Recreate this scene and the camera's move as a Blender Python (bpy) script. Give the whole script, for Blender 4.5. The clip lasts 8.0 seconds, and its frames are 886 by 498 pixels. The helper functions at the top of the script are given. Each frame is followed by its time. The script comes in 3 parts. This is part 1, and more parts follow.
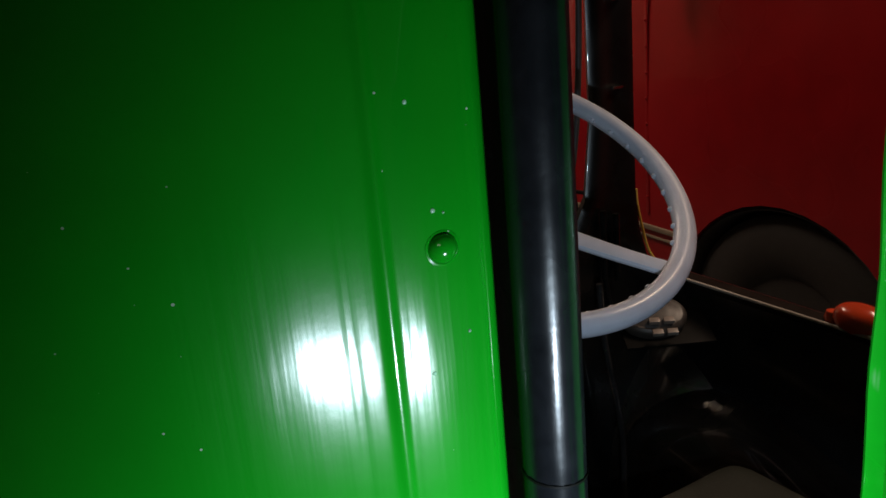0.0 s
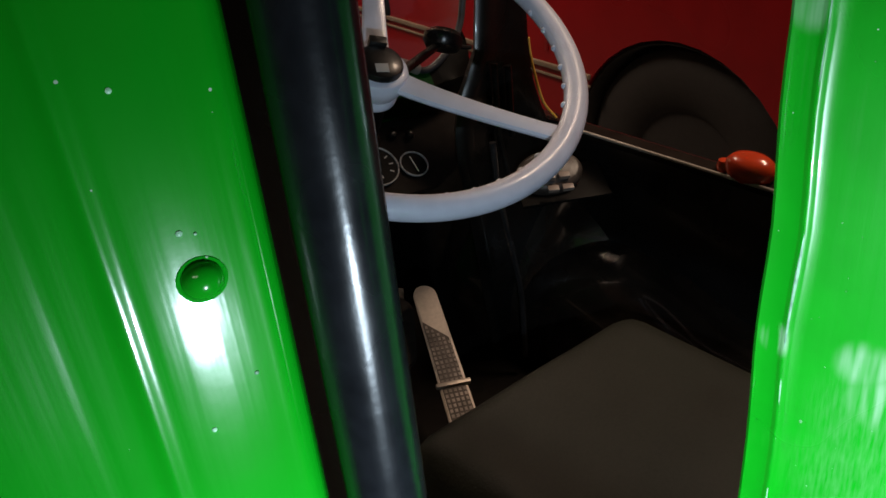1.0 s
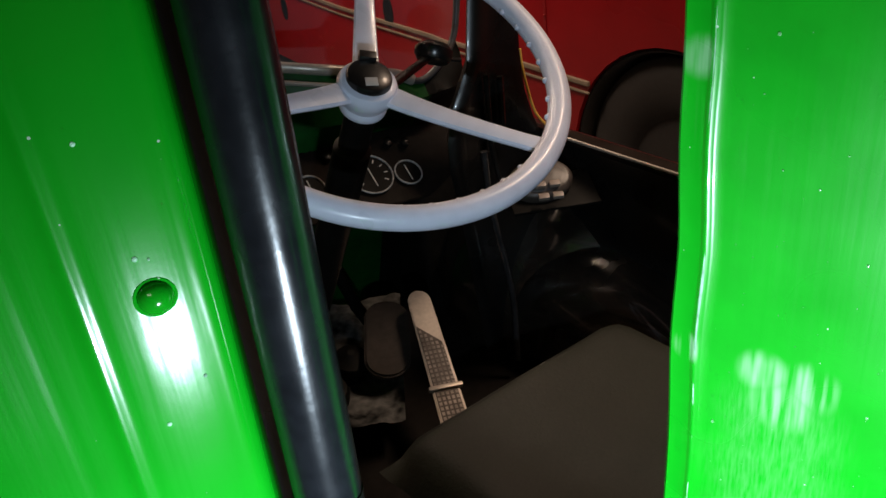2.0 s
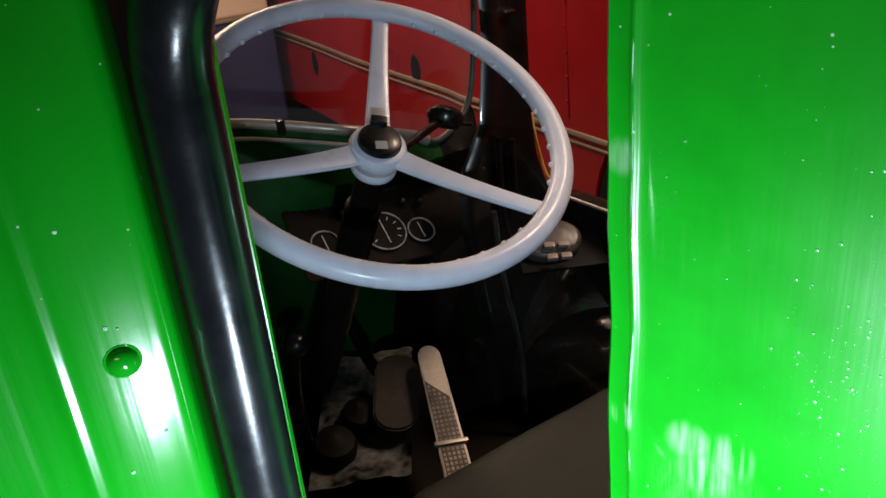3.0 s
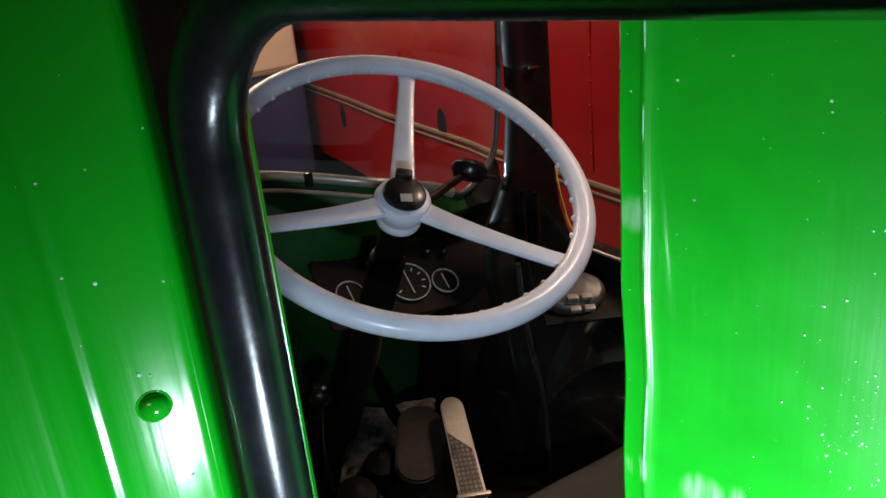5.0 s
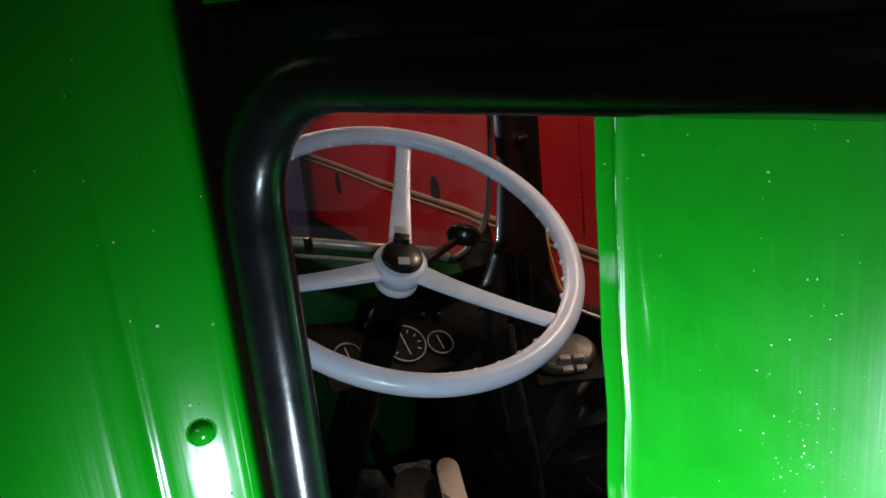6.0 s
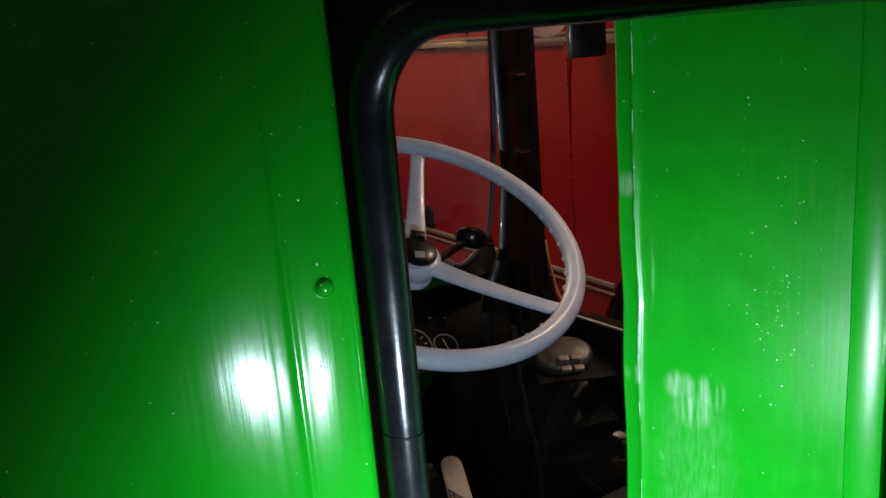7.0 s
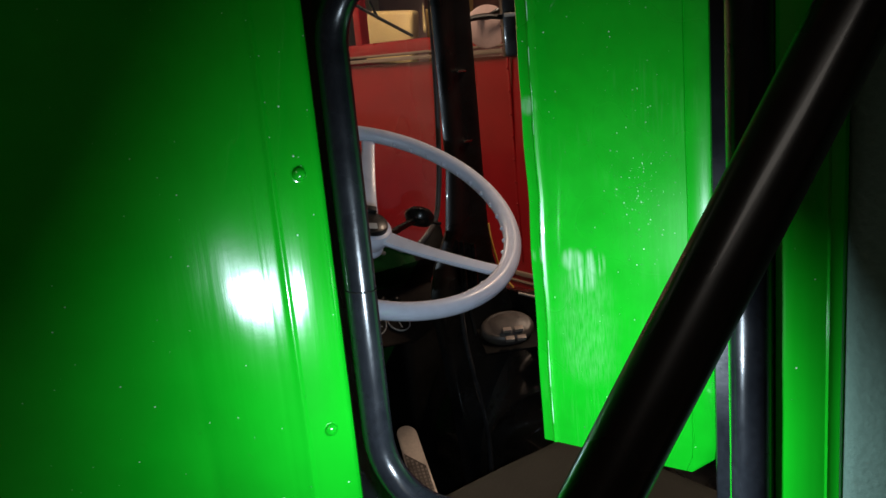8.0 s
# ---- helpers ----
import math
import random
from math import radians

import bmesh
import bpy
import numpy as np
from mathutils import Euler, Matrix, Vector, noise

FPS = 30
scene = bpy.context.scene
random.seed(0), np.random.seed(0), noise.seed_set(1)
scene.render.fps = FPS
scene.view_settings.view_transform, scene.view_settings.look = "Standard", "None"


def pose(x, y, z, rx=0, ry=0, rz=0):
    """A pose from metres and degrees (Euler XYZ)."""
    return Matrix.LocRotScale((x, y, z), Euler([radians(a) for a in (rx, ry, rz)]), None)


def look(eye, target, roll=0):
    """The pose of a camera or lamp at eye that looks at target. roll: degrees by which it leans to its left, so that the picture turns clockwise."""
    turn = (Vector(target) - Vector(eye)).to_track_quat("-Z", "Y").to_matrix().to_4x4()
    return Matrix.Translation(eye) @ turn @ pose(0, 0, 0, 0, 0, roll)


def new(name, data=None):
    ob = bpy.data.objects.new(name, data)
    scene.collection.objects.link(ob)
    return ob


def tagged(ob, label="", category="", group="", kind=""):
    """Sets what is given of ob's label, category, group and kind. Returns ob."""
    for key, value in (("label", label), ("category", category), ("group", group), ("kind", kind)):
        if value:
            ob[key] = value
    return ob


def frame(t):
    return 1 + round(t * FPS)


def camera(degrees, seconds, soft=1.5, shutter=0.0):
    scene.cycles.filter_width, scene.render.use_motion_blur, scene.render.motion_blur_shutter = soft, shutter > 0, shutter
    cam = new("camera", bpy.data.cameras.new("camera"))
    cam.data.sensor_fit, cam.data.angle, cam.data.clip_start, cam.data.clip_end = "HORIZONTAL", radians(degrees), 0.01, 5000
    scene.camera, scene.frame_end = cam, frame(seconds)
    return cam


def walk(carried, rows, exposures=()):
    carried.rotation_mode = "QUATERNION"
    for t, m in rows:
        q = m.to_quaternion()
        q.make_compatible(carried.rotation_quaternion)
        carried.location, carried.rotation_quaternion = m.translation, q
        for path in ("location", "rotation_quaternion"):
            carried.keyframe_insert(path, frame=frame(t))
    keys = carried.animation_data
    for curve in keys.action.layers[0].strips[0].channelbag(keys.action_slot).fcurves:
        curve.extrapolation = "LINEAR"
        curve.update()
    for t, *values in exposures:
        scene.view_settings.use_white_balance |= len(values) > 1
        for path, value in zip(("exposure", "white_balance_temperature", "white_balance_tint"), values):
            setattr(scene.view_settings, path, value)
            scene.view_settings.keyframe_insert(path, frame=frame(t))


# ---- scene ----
cam = camera(55.6, 8.0)
PATH = [
    (0, (-0.5764, -0.8125, 1.6407), (0.391, 0.829, 1.032), -5.2),
    (0.5, (-0.5397, -0.7903, 1.6438), (0.508, 0.709, 0.835), -5.0),
    (1, (-0.5091, -0.7679, 1.6543), (0.518, 0.641, 0.674), -6.1),
    (2.5, (-0.5041, -0.8274, 1.6818), (0.506, 0.615, 0.734), -6.0),
    (3, (-0.4983, -0.8405, 1.6920), (0.512, 0.658, 0.835), -5.5),
    (3.5, (-0.4992, -0.8447, 1.6954), (0.500, 0.688, 0.889), -5.4),
    (4, (-0.5005, -0.8464, 1.6958), (0.486, 0.711, 0.920), -5.4),
    (5.5, (-0.5054, -0.8603, 1.7017), (0.511, 0.720, 1.017), -5.9),
    (6, (-0.5312, -0.8874, 1.7096), (0.522, 0.705, 1.113), -5.6),
    (6.5, (-0.5669, -0.9150, 1.6992), (0.517, 0.664, 1.124), -5.2),
    (7, (-0.6271, -0.9566, 1.6792), (0.473, 0.636, 1.175), -4.8),
    (7.5, (-0.6659, -1.0148, 1.6622), (0.452, 0.571, 1.179), -4.7),
    (8, (-0.7148, -1.0794, 1.6355), (0.483, 0.454, 1.173), -5.4),
]
walk(cam, [(t, look(eye, target, roll)) for t, eye, target, roll in PATH],
     exposures=[(0, -0.45), (1, 0.0), (2.5, 0.58), (4, 0.72), (5.5, 0.62), (6.5, 0.15), (7, -0.12), (7.5, -0.2), (8, 0.05)])

# ---- world, torch and unseen hall lights ----
world = bpy.data.worlds.new("hall_air")
scene.world = world
world.use_nodes = True
world.node_tree.nodes["Background"].inputs["Color"].default_value = (1.0, 0.85, 0.7, 1)
world.node_tree.nodes["Background"].inputs["Strength"].default_value = 0.01


def lamp(name, kind, energy, colour, m, **props):
    data = bpy.data.lights.new(name, kind)
    data.energy, data.color = energy, colour
    if kind == "AREA":
        data.shape, data.size, data.size_y = "RECTANGLE", props["size"], props["size_y"]
    else:
        data.shadow_soft_size = props["size"]
    ob = new(name, data)
    ob.matrix_world = m
    return ob


# the cool torch with two small lamps that is held beside the camera
TORCH = look((-0.490, -0.822, 1.435), (0.22, -0.152, 1.135))
for _side in (-0.008, 0.008):
    _torch = lamp("torch", "AREA", 0.82, (0.70, 0.86, 1.0), TORCH @ Matrix.Translation((_side, 0, 0)), size=0.009, size_y=0.009)
    _torch.data.spread = radians(163)
# unseen warm hall lights, placed between the two vehicles and ahead of them
lamp("unseen_hall_light", "AREA", 27.0, (1.0, 0.74, 0.54), look((1.25, -0.45, 2.95), (0.7, 0.1, 1.0)), size=1.0, size_y=0.25)
lamp("unseen_hall_light", "AREA", 23.0, (1.0, 0.74, 0.54), look((0.55, 2.5, 3.3), (1.0, 1.2, 0.9)), size=1.2, size_y=0.3)
# added to brighten the cream of the van; no such lamp is known
lamp("unseen_hall_light", "AREA", 40.0, (1.0, 0.78, 0.60), look((0.2, 2.5, 3.3), (0.9, 4.15, 0.9)), size=0.8, size_y=0.3)
# added dim fill from behind the camera for the outer green panels
lamp("unseen_hall_light", "AREA", 20.0, (1.0, 0.92, 0.82), look((-3.4, -3.2, 4.2), (-0.4, -0.8, 1.5)), size=2.2, size_y=1.2)



# ---- materials ----
def material(name, colour, rough=0.5, metal=0.0, coat=0.0, vary=0.1, grain=40.0, bump=0.0, stain=6.0, rough_vary=0.1,
             scratch=0.0, chips=0.0, streaks=0.0, spec=0.5, emit=None, scuffs=(), specks=(), rubbed=()):
    """A principled surface with stains at a large scale, grain at a small one, fine relief, and scratches."""
    mat = bpy.data.materials.new(name)
    mat.use_nodes = True
    nodes, links = mat.node_tree.nodes, mat.node_tree.links
    bsdf = nodes["Principled BSDF"]
    co = nodes.new("ShaderNodeTexCoord")

    def near(places):
        """How near a point lies to worn places, each (place, radius): 1 in the middle, 0 outside."""
        total = None
        for place, radius in places:
            far, fall = nodes.new("ShaderNodeVectorMath"), nodes.new("ShaderNodeMapRange")
            far.operation = "DISTANCE"
            far.inputs[1].default_value = place
            links.new(co.outputs["Object"], far.inputs[0])
            fall.interpolation_type = "SMOOTHSTEP"
            fall.inputs["From Min"].default_value, fall.inputs["From Max"].default_value = radius, radius * 0.35
            links.new(far.outputs["Value"], fall.inputs["Value"])
            if total:
                most = nodes.new("ShaderNodeMath")
                most.operation = "MAXIMUM"
                links.new(total, most.inputs[0])
                links.new(fall.outputs[0], most.inputs[1])
                total = most.outputs[0]
            else:
                total = fall.outputs[0]
        return total

    fine, wide = nodes.new("ShaderNodeTexNoise"), nodes.new("ShaderNodeTexNoise")
    fine.inputs["Scale"].default_value, wide.inputs["Scale"].default_value = grain, stain
    fine.inputs["Detail"].default_value = 6
    for n in (fine, wide):
        links.new(co.outputs["Object"], n.inputs["Vector"])
    both = nodes.new("ShaderNodeMath")
    both.operation = "ADD"
    links.new(fine.outputs["Fac"], both.inputs[0])
    links.new(wide.outputs["Fac"], both.inputs[1])
    ramp = nodes.new("ShaderNodeMapRange")
    ramp.inputs["From Min"].default_value, ramp.inputs["From Max"].default_value = 0.7, 1.3
    ramp.inputs["To Min"].default_value, ramp.inputs["To Max"].default_value = 1 - vary, 1 + vary
    links.new(both.outputs[0], ramp.inputs["Value"])
    mul = nodes.new("ShaderNodeVectorMath")
    mul.operation = "SCALE"
    mul.inputs[0].default_value = colour
    links.new(ramp.outputs[0], mul.inputs["Scale"])
    skin = mul.outputs[0]
    marks = []
    if chips:
        cell, size = nodes.new("ShaderNodeTexVoronoi"), nodes.new("ShaderNodeSeparateColor")
        cell.inputs["Scale"].default_value = 240.0
        links.new(co.outputs["Object"], cell.inputs["Vector"])
        links.new(cell.outputs["Color"], size.inputs[0])
        power, less = nodes.new("ShaderNodeMath"), nodes.new("ShaderNodeMath")
        power.operation, less.operation = "POWER", "LESS_THAN"
        power.inputs[1].default_value = 9.0
        links.new(size.outputs[0], power.inputs[0])
        limit = nodes.new("ShaderNodeMath")
        limit.operation = "MULTIPLY"
        limit.inputs[1].default_value = chips
        links.new(power.outputs[0], limit.inputs[0])
        if specks:
            gain = nodes.new("ShaderNodeMapRange")
            gain.inputs["To Min"].default_value, gain.inputs["To Max"].default_value = chips, chips * 1.25
            links.new(near(specks), gain.inputs["Value"])
            links.new(gain.outputs[0], limit.inputs[1])
            ease = nodes.new("ShaderNodeMapRange")
            ease.inputs["To Min"].default_value, ease.inputs["To Max"].default_value = 9.0, 1.1
            links.new(near(specks), ease.inputs["Value"])
            links.new(ease.outputs[0], power.inputs[1])
        links.new(cell.outputs["Distance"], less.inputs[0])
        links.new(limit.outputs[0], less.inputs[1])
        marks.append(less.outputs[0])
    if streaks:
        m2, n2, g2, patch = (nodes.new(k) for k in ("ShaderNodeMapping", "ShaderNodeTexNoise", "ShaderNodeMapRange", "ShaderNodeMapRange"))
        m2.inputs["Scale"].default_value = (420, 420, 30)
        links.new(co.outputs["Object"], m2.inputs["Vector"])
        links.new(m2.outputs[0], n2.inputs["Vector"])
        n2.inputs["Scale"].default_value = 1.0
        g2.inputs["From Min"].default_value, g2.inputs["From Max"].default_value = 0.5, 0.75
        links.new(n2.outputs["Fac"], g2.inputs["Value"])
        patch.inputs["From Min"].default_value, patch.inputs["From Max"].default_value = 0.52, 0.66
        patch.inputs["To Max"].default_value = streaks
        w2 = nodes.new("ShaderNodeTexNoise")
        w2.inputs["Scale"].default_value = 20.0
        links.new(co.outputs["Object"], w2.inputs["Vector"])
        links.new(w2.outputs["Fac"], patch.inputs["Value"])
        both2 = nodes.new("ShaderNodeMath")
        both2.operation = "MULTIPLY"
        links.new(g2.outputs[0], both2.inputs[0])
        links.new(patch.outputs[0], both2.inputs[1])
        marks.append(both2.outputs[0])
    if scuffs:
        m3, n3, g3, b3 = (nodes.new(k) for k in ("ShaderNodeMapping", "ShaderNodeTexNoise", "ShaderNodeMapRange", "ShaderNodeMath"))
        m3.inputs["Scale"].default_value = (300, 300, 26)
        links.new(co.outputs["Object"], m3.inputs["Vector"])
        links.new(m3.outputs[0], n3.inputs["Vector"])
        n3.inputs["Scale"].default_value = 1.0
        g3.inputs["From Min"].default_value, g3.inputs["From Max"].default_value = 0.40, 0.68
        g3.inputs["To Max"].default_value = 0.5
        links.new(n3.outputs["Fac"], g3.inputs["Value"])
        b3.operation = "MULTIPLY"
        links.new(g3.outputs[0], b3.inputs[0])
        links.new(near(scuffs), b3.inputs[1])
        marks.append(b3.outputs[0])
    if rubbed:
        n4, g4, b4 = (nodes.new(k) for k in ("ShaderNodeTexNoise", "ShaderNodeMapRange", "ShaderNodeMath"))
        m4 = nodes.new("ShaderNodeMapping")
        m4.inputs["Scale"].default_value = (900, 900, 110)
        n4.inputs["Scale"].default_value, n4.inputs["Detail"].default_value = 1.0, 5
        links.new(co.outputs["Object"], m4.inputs["Vector"])
        links.new(m4.outputs[0], n4.inputs["Vector"])
        g4.inputs["From Min"].default_value, g4.inputs["From Max"].default_value, g4.inputs["To Max"].default_value = 0.3, 0.75, 0.12
        links.new(n4.outputs["Fac"], g4.inputs["Value"])
        b4.operation = "MULTIPLY"
        links.new(g4.outputs[0], b4.inputs[0])
        links.new(near(rubbed), b4.inputs[1])
        marks.append(b4.outputs[0])
    for mark in marks:
        mix = nodes.new("ShaderNodeMix")
        mix.data_type = "RGBA"
        for sock in mix.inputs:
            if sock.type == "RGBA" and sock.name == "B":
                sock.default_value = (0.42, 0.6, 0.42, 1)
        links.new(mark, mix.inputs[0])
        links.new(skin, mix.inputs[6])
        skin = mix.outputs[2]
    links.new(skin, bsdf.inputs["Base Color"])
    r = nodes.new("ShaderNodeMapRange")
    r.inputs["From Min"].default_value, r.inputs["From Max"].default_value = 0.3, 0.7
    r.inputs["To Min"].default_value, r.inputs["To Max"].default_value = max(0.02, rough - rough_vary), min(1, rough + rough_vary)
    links.new(wide.outputs["Fac"], r.inputs["Value"])
    links.new(r.outputs[0], bsdf.inputs["Roughness"])
    bsdf.inputs["Metallic"].default_value = metal
    bsdf.inputs["Specular IOR Level"].default_value = spec
    bsdf.inputs["Coat Weight"].default_value = coat
    bsdf.inputs["Coat Roughness"].default_value = 0.035
    height = fine.outputs["Fac"]
    if scratch:
        s = nodes.new("ShaderNodeTexNoise")
        m = nodes.new("ShaderNodeMapping")
        m.inputs["Scale"].default_value = (260, 260, 9)
        links.new(co.outputs["Object"], m.inputs["Vector"])
        links.new(m.outputs[0], s.inputs["Vector"])
        s.inputs["Scale"].default_value = 1.0
        add = nodes.new("ShaderNodeMath")
        add.operation = "MULTIPLY_ADD"
        add.inputs[1].default_value = scratch
        links.new(s.outputs["Fac"], add.inputs[0])
        links.new(height, add.inputs[2])
        height = add.outputs[0]
    if bump:
        b = nodes.new("ShaderNodeBump")
        b.inputs["Strength"].default_value, b.inputs["Distance"].default_value = bump, 0.002
        links.new(height, b.inputs["Height"])
        links.new(b.outputs[0], bsdf.inputs["Normal"])
    if emit:
        bsdf.inputs["Emission Color"].default_value = (*colour, 1)
        bsdf.inputs["Emission Strength"].default_value = emit
    return mat


GREEN = material("green_gloss_paint", (0.003, 0.30, 0.008), 0.16, coat=0.9, vary=0.08, grain=30, stain=5, bump=0.06, scratch=0.8, rough_vary=0.05, chips=0.13)
GREEN_IN = material("green_inner_paint", (0.003, 0.30, 0.008), 0.27, coat=0.7, vary=0.1, grain=60, stain=9, bump=0.04, scratch=0.8, rough_vary=0.08, chips=0.12, streaks=0.03,
                    scuffs=[((-0.2842, -0.6774, 1.4796), 0.0113), ((-0.2802, -0.6929, 1.4786), 0.0124), ((-0.2824, -0.6846, 1.4676), 0.0140), ((-0.2911, -0.6513, 1.4816), 0.0076), ((-0.2914, -0.6501, 1.5909), 0.0086)],
                    rubbed=[((-0.2824, -0.6846, 1.4566), 0.0292), ((-0.2824, -0.6846, 1.4313), 0.0324), ((-0.2824, -0.6846, 1.4094), 0.0302)],
                    specks=[((-0.2718, -0.7248, 1.5329), 0.0238), ((-0.2712, -0.7273, 1.5629), 0.0151), ((-0.2702, -0.7312, 1.4794), 0.0216)])
# the truck's green with the cab's inner shade put into its colour
GREEN_SHADED = material("green_paint_in_shade", (0.004, 0.065, 0.009), 0.5, vary=0.3, grain=40, stain=9, spec=0.2)
RUBBER = material("black_rubber", (0.007, 0.0078, 0.0095), 0.25, vary=0.3, grain=260, stain=30, bump=0.045, scratch=0.8, rough_vary=0.08, spec=0.4)
BLACK = material("black_enamel", (0.006, 0.006, 0.006), 0.3, coat=0.2, vary=0.3, grain=80, stain=12)
BLACK_GLOSS = material("gloss_black_cover", (0.013, 0.010, 0.008), 0.22, spec=1.0, coat=0.8, vary=0.3, grain=80, stain=12)
GLOSS_ROD = material("gloss_black_rod", (0.06, 0.06, 0.065), 0.2, metal=0.6, coat=0.8, vary=0.3, grain=120, stain=40, bump=0.3)
BLACK_MATT = material("black_dull_metal", (0.005, 0.0045, 0.004), 0.55, spec=0.12, vary=0.4, grain=90, stain=14, bump=0.1)
GREY = material("grey_wheel_enamel", (0.74, 0.78, 0.92), 0.36, coat=0.15, vary=0.06, grain=50, stain=20)
CHROME = material("worn_chrome", (0.7, 0.68, 0.64), 0.2, metal=1.0, vary=0.1, grain=120, stain=30)
TREAD = material("worn_dark_tread", (0.07, 0.055, 0.047), 0.45, metal=0.4, vary=0.3, grain=150, stain=25)
STEEL = material("worn_pedal_steel", (0.5, 0.43, 0.37), 0.42, metal=0.6, vary=0.12, grain=150, stain=25, bump=0.08)
STUD = material("worn_tread_stud", (0.20, 0.17, 0.15), 0.42, metal=0.5, vary=0.5, grain=60, stain=18)
BROWN = material("dark_brown_panel", (0.012, 0.009, 0.0075), 0.6, vary=0.35, grain=60, stain=12, spec=0.05)
RIM = material("bright_dial_rim", (0.55, 0.54, 0.53), 0.28, metal=0.35, vary=0.15, grain=150, stain=40)
PEDAL_RUBBER = material("brown_pedal_rubber", (0.026, 0.019, 0.015), 0.65, vary=0.3, grain=90, stain=25, spec=0.2, bump=0.15)
# pale green for paint drops and the highlight along the post's fold
PALE_GREEN = material("pale_green_paint", (0.30, 0.58, 0.36), 0.3, vary=0.6, grain=160, stain=35, coat=0.3)
SPECK = material("dried_pale_paint", (0.12, 0.40, 0.13), 0.2, vary=0.3, grain=300, coat=0.5)
DIAL = material("dark_dial_face", (0.010, 0.009, 0.008), 0.6, vary=0.2, grain=100, stain=40, spec=0.06)
PALE = material("pale_dial_print", (0.5, 0.48, 0.45), 0.5, vary=0.1)
LEATHER = material("dark_green_leather", (0.014, 0.0150, 0.0105), 0.62, spec=0.25, vary=0.2, grain=220, stain=9, bump=0.25)
MATTING = material("grey_floor_sheet", (0.075, 0.074, 0.072), 0.42, vary=0.95, grain=70, stain=26, bump=0.4)
RED = material("red_coach_paint", (0.27, 0.005, 0.008), 0.32, spec=0.3, coat=0.15, vary=0.12, grain=8, stain=1.5)
TRIM = material("dull_beige_moulding", (0.22, 0.17, 0.125), 0.45, vary=0.15, grain=60, stain=6)
TYRE = material("dark_tyre_rubber", (0.022, 0.019, 0.018), 0.8, vary=0.2, grain=60, stain=6)
AMBER = material("orange_red_lens", (0.5, 0.05, 0.015), 0.22, coat=0.5, vary=0.1)
YELLOW = material("yellow_edge_strip", (0.75, 0.42, 0.08), 0.5, vary=0.1)
DULL_BEIGE = material("dull_beige_cover", (0.055, 0.045, 0.040), 0.45, vary=0.35, grain=70, stain=30, bump=0.1)
PALE_ENAMEL = material("pale_beige_enamel", (0.26, 0.21, 0.18), 0.4, vary=0.15, grain=60, stain=25)
FLOOR_DIRT = material("dark_cab_floor", (0.010, 0.008, 0.007), 0.7, spec=0.15, vary=0.4, grain=50, stain=9, bump=0.2)
DULL = material("dull_dark_metal", (0.05, 0.05, 0.055), 0.5, vary=0.2, grain=80, stain=14)
ALU = material("dull_windscreen_frame", (0.42, 0.38, 0.34), 0.38, metal=0.4, vary=0.15, grain=90, stain=12)
BLUE = material("dark_blue_paint", (0.022, 0.024, 0.08), 0.5, vary=0.15, grain=10, stain=2)
CREAM = material("cream_paint", (0.72, 0.55, 0.4), 0.6, vary=0.06, grain=10, stain=2)
CANVAS = material("grey_green_canvas", (0.09, 0.155, 0.118), 0.8, vary=0.12, grain=260, stain=12, bump=0.5)
HALL = material("hall_plaster", (0.35, 0.3, 0.26), 0.85, vary=0.1, grain=6, stain=0.8)
CONCRETE = material("hall_concrete", (0.16, 0.15, 0.14), 0.7, vary=0.2, grain=20, stain=1.5, bump=0.1)
OCHRE = material("yellow_seat_cloth", (0.46, 0.33, 0.14), 0.8, vary=0.15, grain=60)
MAUVE = material("dusty_mauve_trim", (0.3, 0.17, 0.15), 0.8, vary=0.15, grain=20)
PINK = material("pale_pink_disc", (0.7, 0.5, 0.45), 0.5, vary=0.1)

GLASS = bpy.data.materials.new("window_glass")
GLASS.use_nodes = True
_b = GLASS.node_tree.nodes["Principled BSDF"]
_b.inputs["Base Color"].default_value = (0.93, 0.95, 0.94, 1)
_b.inputs["Roughness"].default_value = 0.03
_b.inputs["Transmission Weight"].default_value = 1.0
_b.inputs["IOR"].default_value = 1.02

# the old windscreen carries a thin film of dust
SCREEN = GLASS.copy()
SCREEN.name = "dusty_windscreen_glass"
_n = SCREEN.node_tree
_mix, _dust = _n.nodes.new("ShaderNodeMixShader"), _n.nodes.new("ShaderNodeBsdfDiffuse")
_mix.inputs[0].default_value = 0.07
_dust.inputs[0].default_value = (0.75, 0.72, 0.72, 1)
_n.links.new(_n.nodes["Principled BSDF"].outputs[0], _mix.inputs[1])
_n.links.new(_dust.outputs[0], _mix.inputs[2])
_n.links.new(_mix.outputs[0], _n.nodes["Material Output"].inputs[0])


# ---- mesh helpers ----
def thing(name, label, category, at=(0, 0, 0), group="", kind=""):
    ob = new(name)
    ob.location = at
    return tagged(ob, label, category, group, kind)


def part(name, bm, mat, parent=None, label="", smooth=True):
    """Links a bmesh, given in world places, as one mesh object under its parent."""
    mesh = bpy.data.meshes.new(name)
    bmesh.ops.recalc_face_normals(bm, faces=bm.faces)
    bm.to_mesh(mesh)
    bm.free()
    mesh.materials.append(mat)
    if smooth:
        mesh.shade_smooth()
        mesh.set_sharp_from_angle(angle=radians(38))
    ob = new(name, mesh)
    if parent:
        ob.parent = parent
        top = parent
        m = Matrix.Identity(4)
        while top:
            m = Matrix.Translation(top.location) @ m
            top = top.parent
        ob.matrix_parent_inverse = m.inverted()
    return tagged(ob, label)


